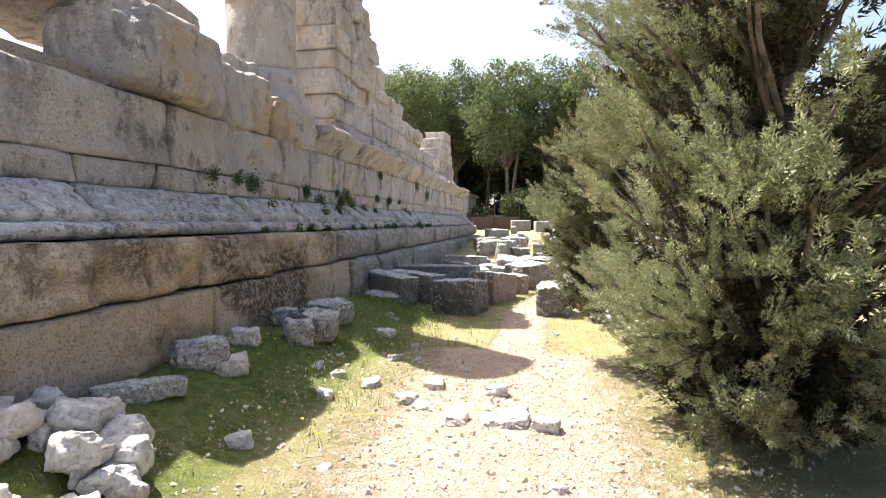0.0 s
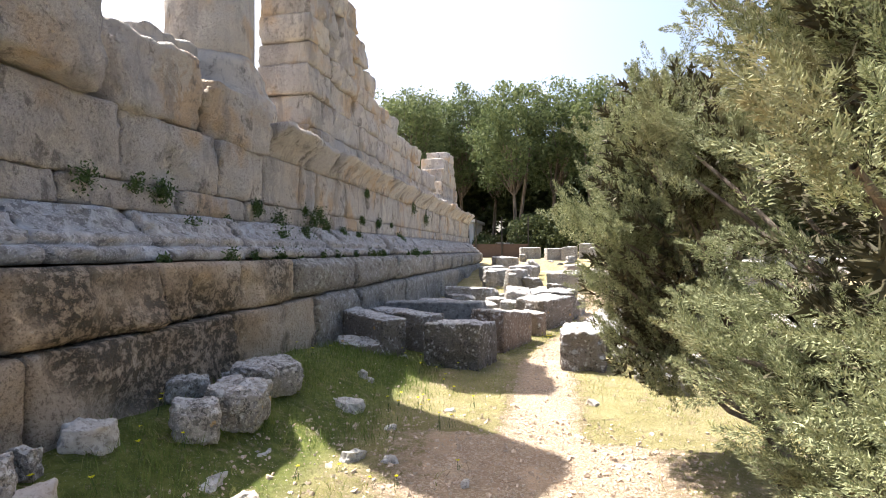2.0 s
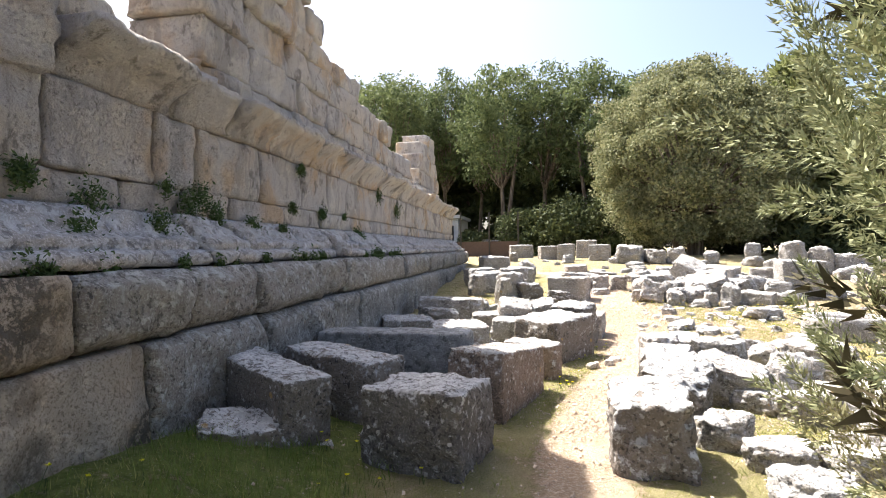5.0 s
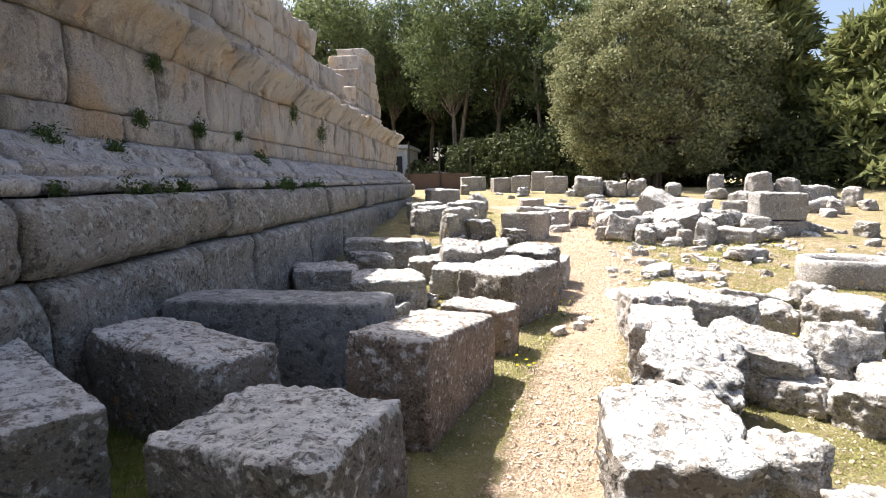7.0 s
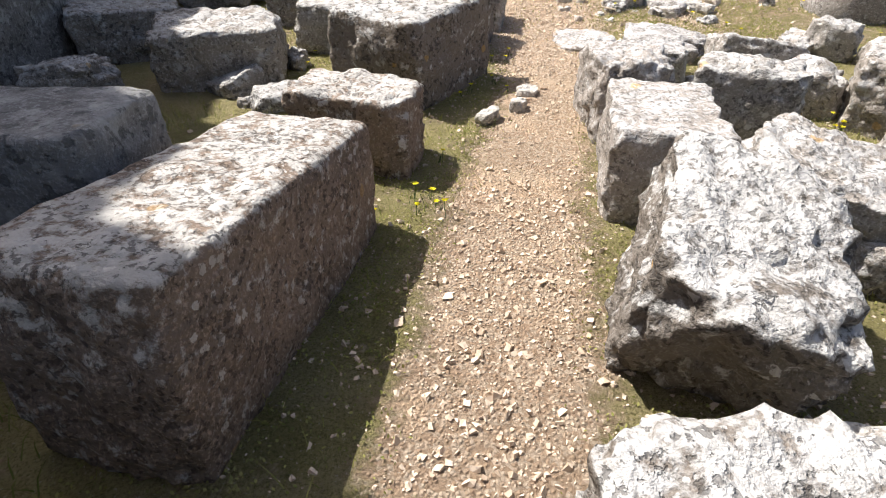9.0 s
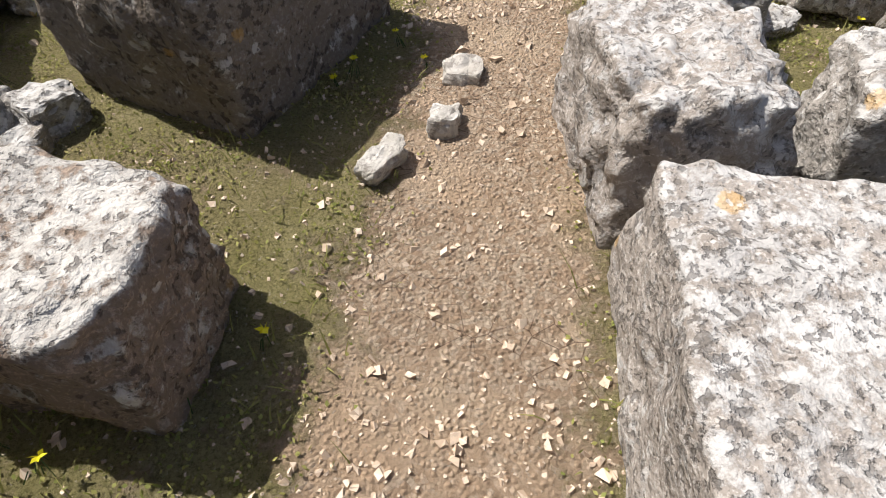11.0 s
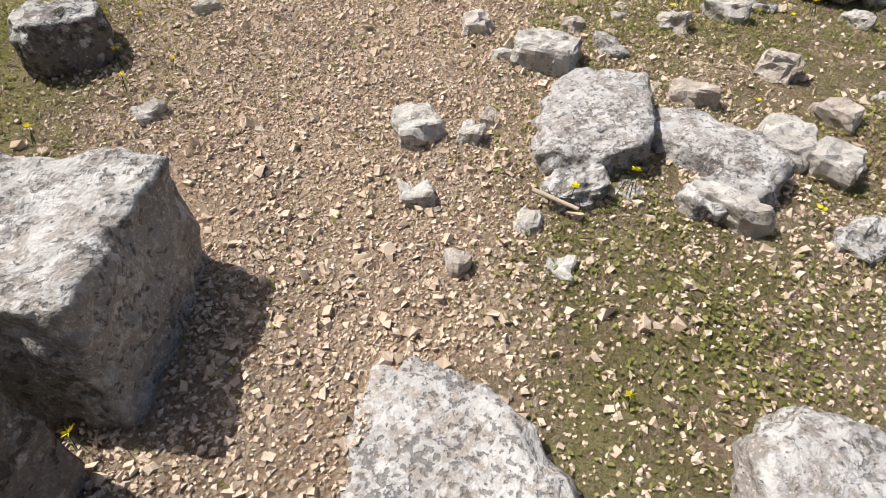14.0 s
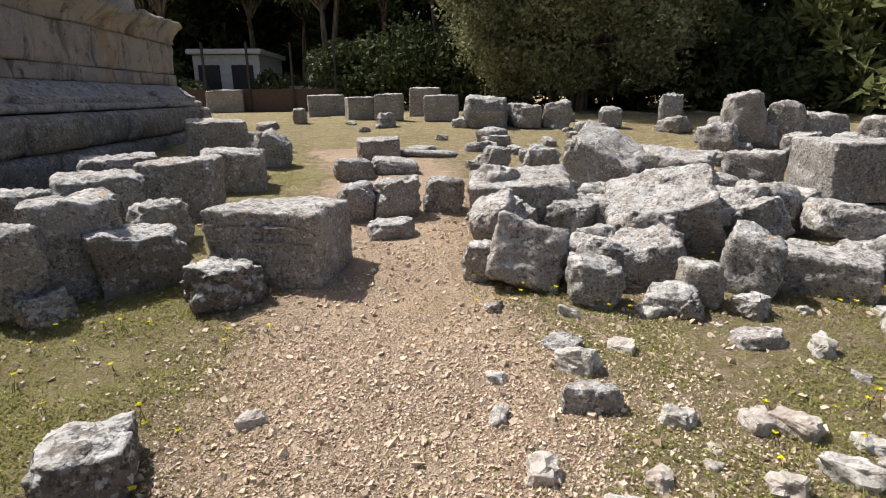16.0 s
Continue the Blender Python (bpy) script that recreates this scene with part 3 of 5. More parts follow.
# the junipers at the path's open side
def juniper(x, y, height, base, middle, radii, top, clusters, label, seed, lean=(0, 0), facing=None, sides=1.0, fill=15, lifted=None):
    """A conifer of many leafy boughs: each bough is a fan of plumes, each plume a tapering brush of tiny leaves."""
    rng = np.random.default_rng(seed)
    tree = tagged(new("juniper_tree"), label, "tree")
    tree.location = (x, y, 0)
    mx, my = middle[0] - x, middle[1] - y
    lines = [wander(rng, (0, 0, -0.1), (lean[0], lean[1], 1), height * 0.96, 0.02 * height + 0.03, 0.012, 10, 0.08)]
    stem = np.array(lines[0])[:, :3]
    near, inner = [], []

    def reach(a, z):
        full = min(1.0, 0.62 + 0.38 * (z - base) / 0.7) if z < base + 0.7 else 1.0 if z < top else max(0.0, 1 - (z - top) / (height - top)) ** 0.75
        wave = 1 + 0.20 * noise.noise(Vector((math.cos(a) * 1.7, math.sin(a) * 1.7, z * 1.3 + seed)))
        return full * wave

    def brush(p, way, size, count, length, width, into):
        t = rng.random(count) ** 0.85
        side = rng.normal(size=(count, 3))
        side -= (side @ way)[:, None] * way
        side /= np.linalg.norm(side, axis=1)[:, None] + 1e-9
        r = 0.19 * size * (1.02 - t) ** 0.6 * (0.25 + 0.75 * np.minimum(1, t * 5)) * rng.random(count) ** 0.5
        c = p + way * (t * size)[:, None] + side * r[:, None]
        into.append(needles_at(c, rng, length, width, way + side * 0.75, 0.35))

    for i in range(clusters):
        a = rng.uniform(-math.pi, math.pi)
        if facing is not None and rng.random() < 0.65:
            a = facing + rng.normal() * 0.9
        z = base + (height - base) * rng.random() ** 1.25
        if lifted is not None and y + my + math.sin(a) * radii[1] > lifted and z < 1.15:
            continue
        k = reach(a, z)
        end = np.array([mx + math.cos(a) * radii[0] * k, my + math.sin(a) * radii[1] * k, z + rng.uniform(-0.1, 0.25)])
        heart = np.array([mx * 0.8, my * 0.8, max(0.1, z - rng.uniform(0.2, 0.8))])
        out = end - heart
        far = np.linalg.norm(out) + 1e-6
        out /= far
        stop = rng.uniform(0.72, 1.14) if i % 3 else rng.uniform(0.45, 0.75)
        root = stem[min(10, max(1, int(10 * max(0.05, heart[2] - 0.25) / height)))]
        tipp = heart + out * far * stop
        bough = [(*(root + (tipp - root) * u + rng.normal(size=3) * 0.03 * (0 < u < 1)), 0.008 + (0.012 + 0.006 * far) * (1 - u)) for u in (0, 0.25, 0.5, 0.75, 0.92)]
        lines.append(bough)
        flat = np.cross(out, rng.normal(size=3))
        flat /= np.linalg.norm(flat) + 1e-9
        span = rng.uniform(0.4, 0.95)
        close = tipp[0] + x < 1.0
        for j in range(22):
            u = rng.random() ** 0.8
            p = tipp - out * span * (1 - u) + flat * rng.normal() * 0.17 * (1.15 - u) + rng.normal(size=3) * 0.06
            way = out * (0.75 + 0.5 * u) + flat * rng.normal() * 0.55 + rng.normal(size=3) * 0.30 + np.array([0, 0, 0.42])
            way /= np.linalg.norm(way)
            brush(p, way, rng.uniform(0.15, 0.34), int((270 if close else 120) * sides), 0.022 if close else 0.036, 0.0062 if close else 0.0125, near)
        # dark-coloured brushes deepen the shade behind the plumes
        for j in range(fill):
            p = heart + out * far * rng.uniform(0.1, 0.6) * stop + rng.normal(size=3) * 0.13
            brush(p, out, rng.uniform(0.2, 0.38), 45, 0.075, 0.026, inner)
    child("trunk", limb_mesh("trunk", lines, BARK), tree)
    child("crown", quick_mesh("crown", np.concatenate(near), 3, JUNIPER_LEAF), tree)
    child("inner_foliage", quick_mesh("inner_foliage", np.concatenate(inner), 3, INNER_LEAF), tree, "brownish inner foliage with the crown's shade painted into its colour")
    return tree


juniper(1.85, 4.9, 7.6, 0.28, (1.75, 4.85), (1.50, 1.95), 3.4, 270, "dense grey-green juniper with feathery boughs to the ground", 5, facing=-3.0, lifted=5.3)
juniper(1.45, 7.0, 3.3, 1.05, (0.50, 6.95), (0.68, 0.70), 2.2, 50, "young leaning juniper with a pointed grey-green top", 6, (-0.3, 0), facing=3.0, fill=4)
juniper(2.9, 7.9, 8.5, 2.5, (2.7, 7.8), (1.75, 1.6), 4.6, 90, "tall dark juniper with boughs starting above head height", 7, facing=-2.6, sides=0.7)

# the far woods
PINES = [(-15.5, 52, 16), (-13.0, 48, 15.2), (-9.0, 53, 16.4), (-4.0, 47, 15.0), (-0.6, 49, 15.4), (3.2, 47, 14.2), (7.5, 51, 14.6), (12, 52, 14.8), (-20, 55, 17), (17, 55, 13.5), (-6.6, 55, 16), (-12.5, 57, 16.5)]
for i, (px, py, ph) in enumerate(PINES):
    clump_tree("pine_tree", px, py, 1.0, ph * 0.5, (3.3, 4.6, ph - 4.9), 125, 85, PINE_LEAF, "tall pine with a bare trunk and rounded green crown", "tree", 20 + i, (0.40, 0.13), 1.1, 0.22, 1 + i % 2, 0.4)
# these cypresses carry the wood's shade in their leaf colour
for i, (px, py, ph) in enumerate([(-17, 58, 12), (-3.5, 57, 11), (0.5, 60, 12), (5, 58, 12), (10, 60, 12), (16, 60, 12), (23, 58, 12), (-24, 60, 13), (-12, 60, 12), (-8.5, 62, 12), (-15, 57, 11)]):
    spray_tree("cypress_tree", px, py, 1.0, ph, 3.8, 60, 14, 14, DARK_LEAF, "bushy cypress in the far wood, shade painted into its dark leaves", "tree", 50 + i, (0.6, 0.36), 0.03, plume=1.3)
clump_tree("oak_tree", 6.9, 36.5, 1.0, 3.0, (4.9, 4.8, 5.3), 620, 190, OAK_LEAF, "broad evergreen oak with small grey-green leaves", "tree", 71, (0.17, 0.10), 0.75, 0.24, 3, 0.72)
for i, (px, py, ph, pr) in enumerate([(12.8, 38, 10.8, 3.0), (15.8, 34, 7.6, 2.8), (18.8, 37, 8.6, 3.0), (22, 32, 6.6, 2.8), (10, 44, 12, 3.2), (26, 36, 7.4, 3.2), (19, 28, 5.2, 2.4), (24, 25, 4.8, 2.6)]):
    spray_tree("cypress_tree", px, py, 0.8, ph, pr, 90, 16, 14, CYPRESS_LEAF, "dark cypress with drooping ragged branches", "tree", 80 + i, (0.46, 0.22), 0.04, plume=1.0, droop=0.02)
# bushes take the same dark leaves, the shade under the trees painted in
for i, (px, py, r) in enumerate([(-2.0, 42.5, 1.9), (0.2, 41, 2.1), (3.2, 40.5, 2.0), (10.2, 40, 2.2), (12.8, 33.5, 1.7), (15, 38, 2.3), (20, 40, 2.6), (16.8, 30, 1.6), (25, 29, 2.2), (-14.5, 44, 2.4), (-17, 45, 2.4), (4, 44, 2.6), (-10.9, 42.5, 1.5), (-5.6, 42.6, 1.1), (-9.3, 41.5, 0.9), (8, 46, 3.0), (-1.6, 54, 3.0), (13, 46, 3.2), (18, 47, 3.2), (24, 45, 3.4), (30, 38, 3.6), (30, 30, 3.2)]):
    clump_tree("bush", px, py, 0.9, r * 0.3, (r, r * 0.95, r * 0.85), 48, 90, DARK_LEAF, "evergreen bush under the trees, shade painted into its dark leaves", "bush", 120 + i, (0.3, 0.13), r * 0.4, 0.07, 2, 0.4)


# ---- the house and fence beyond the wood ----
WHITEWASH = plain_material("whitewash", (0.62, 0.60, 0.57))
RUST = plain_material("rusty_sheet", (0.11, 0.075, 0.06))
POST = plain_material("dark_post", (0.06, 0.055, 0.05))


def box_mesh(name, size, material, bevel=0.01, at=(0, 0, 0)):
    bm = bmesh.new()
    bmesh.ops.create_cube(bm, size=1, matrix=Matrix.Translation(at) @ Matrix.Diagonal((*size, 1)))
    bmesh.ops.bevel(bm, geom=bm.edges[:], offset=bevel, segments=2, affect="EDGES")
    me = bpy.data.meshes.new(name)
    bm.to_mesh(me)
    bm.free()
    me.materials.append(material)
    return me


house = tagged(new("house"), "low white house with a flat roof beyond the trees", "house")
house.location = (-8.8, 48, 0.9)
child("wall", box_mesh("wall", (3.4, 5, 3.0), WHITEWASH, 0.03, (0, 0, 1.5)), house)
child("roof", box_mesh("roof", (3.8, 5.6, 0.25), WHITEWASH, 0.03, (0, 0, 3.15)), house)
for wx in (-0.9, 0.8):
    child("window", box_mesh("window", (1.1, 0.12, 1.2), POST, 0.02, (wx, -2.5, 1.9)), house)
fence = tagged(new("fence"), "rusty sheet-metal fence with thin dark posts", "fence")
fence.location = (-7.2, 39.5, 1.05)
for i in range(7):
    child("post", box_mesh("post", (0.09, 0.09, 2.9), POST, 0.01, (-6 + i * 1.8, 0, 1.45)), fence)
    if i < 6:
        child("panel", box_mesh("panel", (1.74, 0.05, 1.0), RUST, 0.01, (-5.1 + i * 1.8, 0.08, 0.55)), fence)

# ---- fallen stones ----
STONE_LOOK = {
    "": (GREY, "grey weathered limestone block with pale lichen"),
    "lichen": (PITTED, "long stone block with ochre lichen leaning at the wall foot"),
    "dark": (PITTED, "pitted stone block in the wall's shade, shade also painted into its dark flanks"),
    "grey": (SLATE, "long smooth grey slab lying across the wall foot"),
    "pitted": (PITTED, "deeply pitted grey stone block with worn corners"),
    "red": (REDDISH, "large reddish-brown stone block with a lit grey top"),
    "hole": (REDDISH, "worn stone block with a lewis hole in its side"),
    "spotted": (SPOTTED, "pale stone block crusted with white lichen spots"),
    "cavity": (PITTED, "tilted stone block with a deep eroded cavity"),
    "flat": (SPOTTED, "flat pale rock set low in the path's edge"),
    "striped": (GREY, "big stone block with carved horizontal bands"),
    "smooth": (SPOTTED, "smooth rounded pale grey boulder on the grass"),
    "squared": (GREY, "squared grey block stacked at the low rubble wall"),
    "edge": (GREY, "grey stone block in a row at the clearing's edge"),
    "outcrop": (SPOTTED, "low jagged grey limestone outcrop in the turf"),
    "white": (PALE, "small white broken stone lying in the grass"),
    "wallfoot": (GREY, "rounded grey stone sunk in grass by the wall"),
    "heap": (PALE, "broken white stone in a heap beside the path"),
}
stone_count = 0


def stone(name, category, x, y, z, lx, ly, lz, yaw, rough, look_key, tilt, n, edge):
    global stone_count
    stone_count += 1
    material, label = STONE_LOOK[look_key]
    if not look_key and category != "block":
        material, label = (PALE, "pale broken limestone rubble in the thin turf") if category == "stone" else (GREY, "rough grey limestone boulder among the ruins")
    me = rock_mesh(name, (lx, ly, lz), material, stone_count * 7 + 3, rough, n, edge, 0.0, {"block": 0.07, "rock": 0.4, "stone": 0.3}[category])
    ob = new(name, me)
    ob.matrix_world = pose(x, y, z + lz / 2, tilt[0], tilt[1], yaw)
    return tagged(ob, label, category, "fallen stones")


def fallen_block(x, y, z, lx, ly, lz, yaw, rough=0.5, look_key="", tilt=(0, 0)):
    return stone("fallen_block", "block", x, y, z, lx, ly, lz, yaw, rough, look_key, tilt, 26 if y < 16.2 else 20, 0.07)


def boulder(x, y, z, lx, ly, lz, yaw, rough=0.6, look_key="", tilt=(0, 0)):
    return stone("boulder", "rock", x, y, z, lx, ly, lz, yaw, rough + 0.35, look_key, tilt, 20 if lx > 0.4 and y < 22 else 14 if lx > 0.25 else 9, 0.05)


def rubble_stone(x, y, z, lx, ly, lz, yaw, rough=0.6, look_key="", tilt=(0, 0)):
    return stone("rubble_stone", "stone", x, y, z, lx, ly, lz, yaw, rough + 0.4, look_key, tilt, 9 if lx > 0.2 else 6, 0.04)


# blocks lying along the foot of the wall
fallen_block(-3.16, 10.02, -0.03, 1.35, 0.44, 0.76, -33, 0.45, "lichen", tilt=(0, 3))
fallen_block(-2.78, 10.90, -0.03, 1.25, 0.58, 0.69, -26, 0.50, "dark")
fallen_block(-2.52, 11.82, -0.03, 1.85, 0.55, 0.77, -6, 0.35, "grey")
fallen_block(-1.68, 9.88, -0.03, 0.88, 0.80, 0.67, -14, 0.60, "pitted")
fallen_block(-1.24, 11.48, -0.07, 0.58, 1.42, 0.70, -15, 0.40, "red", tilt=(-6, 0))
fallen_block(-0.92, 12.80, -0.03, 0.70, 0.46, 0.50, -16, 0.60, "hole")
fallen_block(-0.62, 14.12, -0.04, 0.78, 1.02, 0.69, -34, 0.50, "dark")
fallen_block(-0.27, 15.15, -0.02, 0.60, 0.72, 0.74, -20, 0.60, "pitted")
fallen_block(0.00, 15.82, 0.02, 0.56, 0.56, 0.46, -14, 0.60)
fallen_block(-2.71, 16.97, 0.15, 1.33, 1.00, 0.50, 7, 0.80)
fallen_block(-1.88, 15.97, 0.06, 0.53, 0.42, 0.39, -2, 0.80)
fallen_block(-3.21, 15.09, -0.01, 0.87, 0.68, 0.48, 19, 0.80)
fallen_block(-2.13, 14.30, -0.02, 0.92, 0.72, 0.51, 5, 0.80)
fallen_block(-1.18, 15.25, 0.00, 0.97, 0.76, 0.43, -8, 0.80)
boulder(-2.86, 16.46, 0.10, 0.72, 0.56, 0.38, 13, 0.80)
fallen_block(-1.35, 16.00, 0.02, 0.62, 0.55, 0.66, 14, 0.60, tilt=(16, 8))
fallen_block(-0.82, 16.35, 0.04, 0.50, 0.50, 0.60, 8, 0.60, tilt=(12, -10))
boulder(-1.56, 13.63, -0.02, 0.40, 0.31, 0.19, 22, 0.80)
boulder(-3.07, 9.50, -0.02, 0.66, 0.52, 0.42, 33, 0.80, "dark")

# blocks beside the path, away from the wall
fallen_block(0.03, 10.12, -0.03, 0.60, 0.82, 0.60, -6, 0.80, "pitted")
fallen_block(0.63, 12.36, -0.03, 0.54, 0.80, 0.53, -14, 0.50, "spotted")
fallen_block(0.71, 13.20, -0.03, 0.48, 0.68, 0.54, -6, 0.90, "spotted")
fallen_block(0.47, 11.28, -0.05, 0.62, 0.80, 0.60, -20, 1.00, "cavity", tilt=(8, 10))
fallen_block(1.21, 14.08, -0.03, 0.44, 0.74, 0.40, -15, 0.60, "spotted")
boulder(0.93, 15.12, -0.15, 0.52, 1.0, 0.26, 19, 0.95, "flat")
boulder(1.79, 14.95, -0.06, 0.52, 0.42, 0.24, -30, 0.70, "flat")
boulder(1.66, 14.62, -0.05, 0.34, 0.26, 0.20, 20, 0.70, "flat")
rubble_stone(1.31, 14.60, -0.02, 0.16, 0.10, 0.15, -77, 0.80, "white")
boulder(1.61, 14.64, -0.02, 0.18, 0.10, 0.13, -69, 0.80)

# heap of tumbled blocks on the open side
fallen_block(1.35, 12.93, -0.02, 0.59, 0.46, 0.54, -25, 0.80)
boulder(2.05, 13.39, -0.02, 0.39, 0.31, 0.37, -32, 0.80)
boulder(1.31, 11.57, -0.02, 0.44, 0.34, 0.27, -34, 0.80)
boulder(0.68, 10.50, -0.02, 0.41, 0.32, 0.31, -29, 0.80)
boulder(1.64, 11.28, -0.02, 0.51, 0.40, 0.32, -16, 0.80)
boulder(1.79, 11.98, -0.02, 0.52, 0.40, 0.54, -17, 0.80, tilt=(-20, 12))
fallen_block(1.12, 11.83, -0.02, 0.69, 0.54, 0.48, -12, 0.80, tilt=(10, 15))
boulder(0.94, 10.08, -0.02, 0.47, 0.37, 0.25, -19, 0.80)
boulder(3.00, 14.64, -0.02, 0.39, 0.31, 0.36, -34, 0.80)

# block heaps past the bend of the path
boulder(-1.77, 19.01, 0.26, 0.36, 0.29, 0.68, 32, 0.80)
fallen_block(-1.61, 19.45, 0.29, 0.62, 0.48, 0.76, 36, 0.80)
fallen_block(-1.21, 19.51, 0.30, 0.63, 0.49, 0.50, 34, 0.90, "pitted")
boulder(-0.46, 19.15, 0.27, 0.51, 0.40, 0.35, 30, 0.80, "pitted")
banded = fallen_block(-0.17, 19.75, 0.25, 0.99, 0.75, 0.68, -14, 0.50, "striped")
boulder(-1.46, 20.48, 0.36, 0.50, 0.39, 0.47, 36, 0.80)
fallen_block(-1.67, 21.59, 0.43, 0.80, 0.62, 0.67, 11, 0.80)
fallen_block(-2.32, 21.08, 0.40, 0.82, 0.64, 0.62, 33, 0.80)
boulder(-2.59, 20.34, 0.35, 0.45, 0.35, 0.62, 40, 0.80)
fallen_block(-2.71, 22.30, 0.48, 0.87, 0.68, 0.59, 28, 0.80)
fallen_block(-1.97, 22.78, 0.51, 0.77, 0.60, 0.47, 13, 0.80)
fallen_block(-2.58, 25.37, 0.68, 1.01, 0.79, 0.70, 19, 0.80)
fallen_block(-1.51, 22.89, 0.52, 0.79, 0.61, 0.56, 7, 0.80)
boulder(-1.39, 24.38, 0.61, 0.59, 0.46, 0.59, 27, 0.80, tilt=(15, 20))
boulder(0.04, 23.41, 0.55, 0.55, 0.43, 0.33, 17, 0.80)
boulder(0.28, 21.23, 0.41, 0.38, 0.29, 0.44, 8, 0.80)
boulder(1.25, 21.52, 0.43, 0.43, 0.33, 0.42, -8, 0.80)
boulder(0.59, 23.87, 0.58, 0.70, 0.55, 0.25, 14, 0.80)
fallen_block(0.28, 25.08, 0.66, 0.75, 0.58, 0.39, 6, 0.80)
boulder(0.70, 21.37, 0.42, 0.53, 0.41, 0.46, 13, 0.80, "smooth")
boulder(0.68, 20.66, 0.37, 0.45, 0.35, 0.20, 13, 0.80, "flat")
boulder(1.16, 25.40, 0.68, 1.03, 0.80, 0.13, -4, 0.80)
fallen_block(2.04, 20.90, 0.39, 1.04, 0.81, 0.59, -11, 0.80, tilt=(10, -6))
fallen_block(1.80, 19.38, 0.29, 0.55, 0.43, 0.51, -14, 0.80, tilt=(-22, 14))
boulder(1.46, 19.50, 0.30, 0.30, 0.23, 0.33, -4, 0.80)
boulder(1.74, 20.37, 0.35, 0.43, 0.33, 0.25, -11, 0.80)
fallen_block(3.18, 21.92, 0.43, 0.86, 0.67, 0.84, -28, 0.80, tilt=(20, 22))
boulder(2.73, 23.18, 0.53, 0.46, 0.36, 0.52, -18, 0.80, tilt=(0, 25))
boulder(2.06, 23.15, 0.53, 0.38, 0.30, 0.53, 1, 0.80, tilt=(0, 12))
boulder(2.78, 20.93, 0.38, 0.34, 0.26, 0.47, -31, 0.80)
boulder(2.54, 20.18, 0.34, 0.49, 0.38, 0.15, -31, 0.80)
boulder(2.22, 19.01, 0.26, 0.40, 0.31, 0.37, -16, 0.90)
boulder(3.06, 20.05, 0.32, 0.42, 0.33, 0.08, -31, 0.80)
fallen_block(3.27, 20.35, 0.34, 0.99, 0.77, 0.59, -24, 0.80, tilt=(24, -12))
boulder(2.95, 18.97, 0.26, 0.31, 0.24, 0.35, -30, 0.80)
boulder(2.70, 18.87, 0.25, 0.35, 0.27, 0.20, -31, 0.80)
fallen_block(3.94, 20.81, 0.33, 0.61, 0.48, 0.46, -15, 0.80, tilt=(10, -14))
fallen_block(3.94, 21.74, 0.37, 0.96, 0.75, 0.74, -34, 0.80)
boulder(3.42, 19.12, 0.26, 0.40, 0.31, 0.52, -36, 0.80, tilt=(5, 8))
fallen_block(5.24, 22.13, 0.29, 0.71, 0.55, 0.77, -41, 0.80)
fallen_block(3.98, 19.11, 0.25, 0.68, 0.35, 0.37, -36, 0.80)
boulder(4.96, 21.14, 0.28, 0.45, 0.35, 0.50, 0, 0.80)
rubble_stone(4.49, 20.99, 0.30, 0.26, 0.21, 0.57, 0, 0.80)
boulder(5.28, 21.07, 0.27, 0.21, 0.16, 0.45, -44, 0.80)
boulder(5.69, 21.94, 0.92, 0.43, 0.34, 0.36, -40, 0.80)

rng_pile = random.Random(23)
for i in range(44):
    hx, hy = rng_pile.uniform(1.5, 5.0), rng_pile.uniform(19.3, 21.4)
    size = rng_pile.uniform(0.25, 0.62)
    lift = 0.30 * rng_pile.random() * ease(19.4, 20.2, hy)
    boulder(hx, hy, ground_height(hx, hy) - 0.06 + lift, size, size * rng_pile.uniform(0.6, 0.95), size * rng_pile.uniform(0.5, 0.9), rng_pile.uniform(0, 180), 0.6, "", (rng_pile.uniform(-22, 22), rng_pile.uniform(-22, 22)))

# two squared blocks stacked at the low rubble wall
fallen_block(5.75, 20.95, 0.10, 0.95, 0.80, 0.55, -3, 0.35, "squared")
fallen_block(5.62, 20.95, 0.66, 1.00, 0.85, 0.62, -5, 0.40, "squared")

# row of squared blocks at the edge of the clearing
fallen_block(-6.22, 44.12, 1.11, 0.82, 0.51, 1.14, 21, 0.40, "edge")
fallen_block(-5.05, 42.66, 1.11, 1.29, 0.81, 1.17, 7, 0.40, "edge")
fallen_block(-1.99, 34.00, 1.11, 1.18, 0.74, 0.72, 11, 0.40, "edge")
fallen_block(-0.63, 31.74, 1.09, 0.87, 0.55, 0.66, 17, 0.40, "edge")
fallen_block(0.20, 31.48, 1.07, 0.77, 0.48, 0.76, -9, 0.40, "edge")
fallen_block(1.26, 33.56, 1.11, 0.96, 0.60, 0.92, -13, 0.40, "edge")
fallen_block(1.68, 31.26, 1.06, 0.94, 0.59, 0.73, -10, 0.40, "edge")
fallen_block(-4.82, 47.82, 1.11, 1.38, 0.86, 1.19, 18, 0.40, "edge")
fallen_block(-10.85, 46.11, 1.11, 1.58, 0.99, 1.35, 24, 0.40, "edge")
fallen_block(-7.06, 39.59, 1.11, 1.48, 0.92, 0.96, 11, 0.40, "edge")
boulder(-2.17, 30.62, 1.02, 0.36, 0.28, 0.45, 7, 0.80)
boulder(2.73, 29.41, 0.94, 1.07, 0.84, 0.81, -16, 0.80, "edge")
boulder(3.75, 29.28, 0.93, 0.74, 0.58, 0.61, -13, 0.80, "edge")
boulder(4.50, 29.25, 0.92, 0.67, 0.52, 0.68, -27, 0.80, "edge")
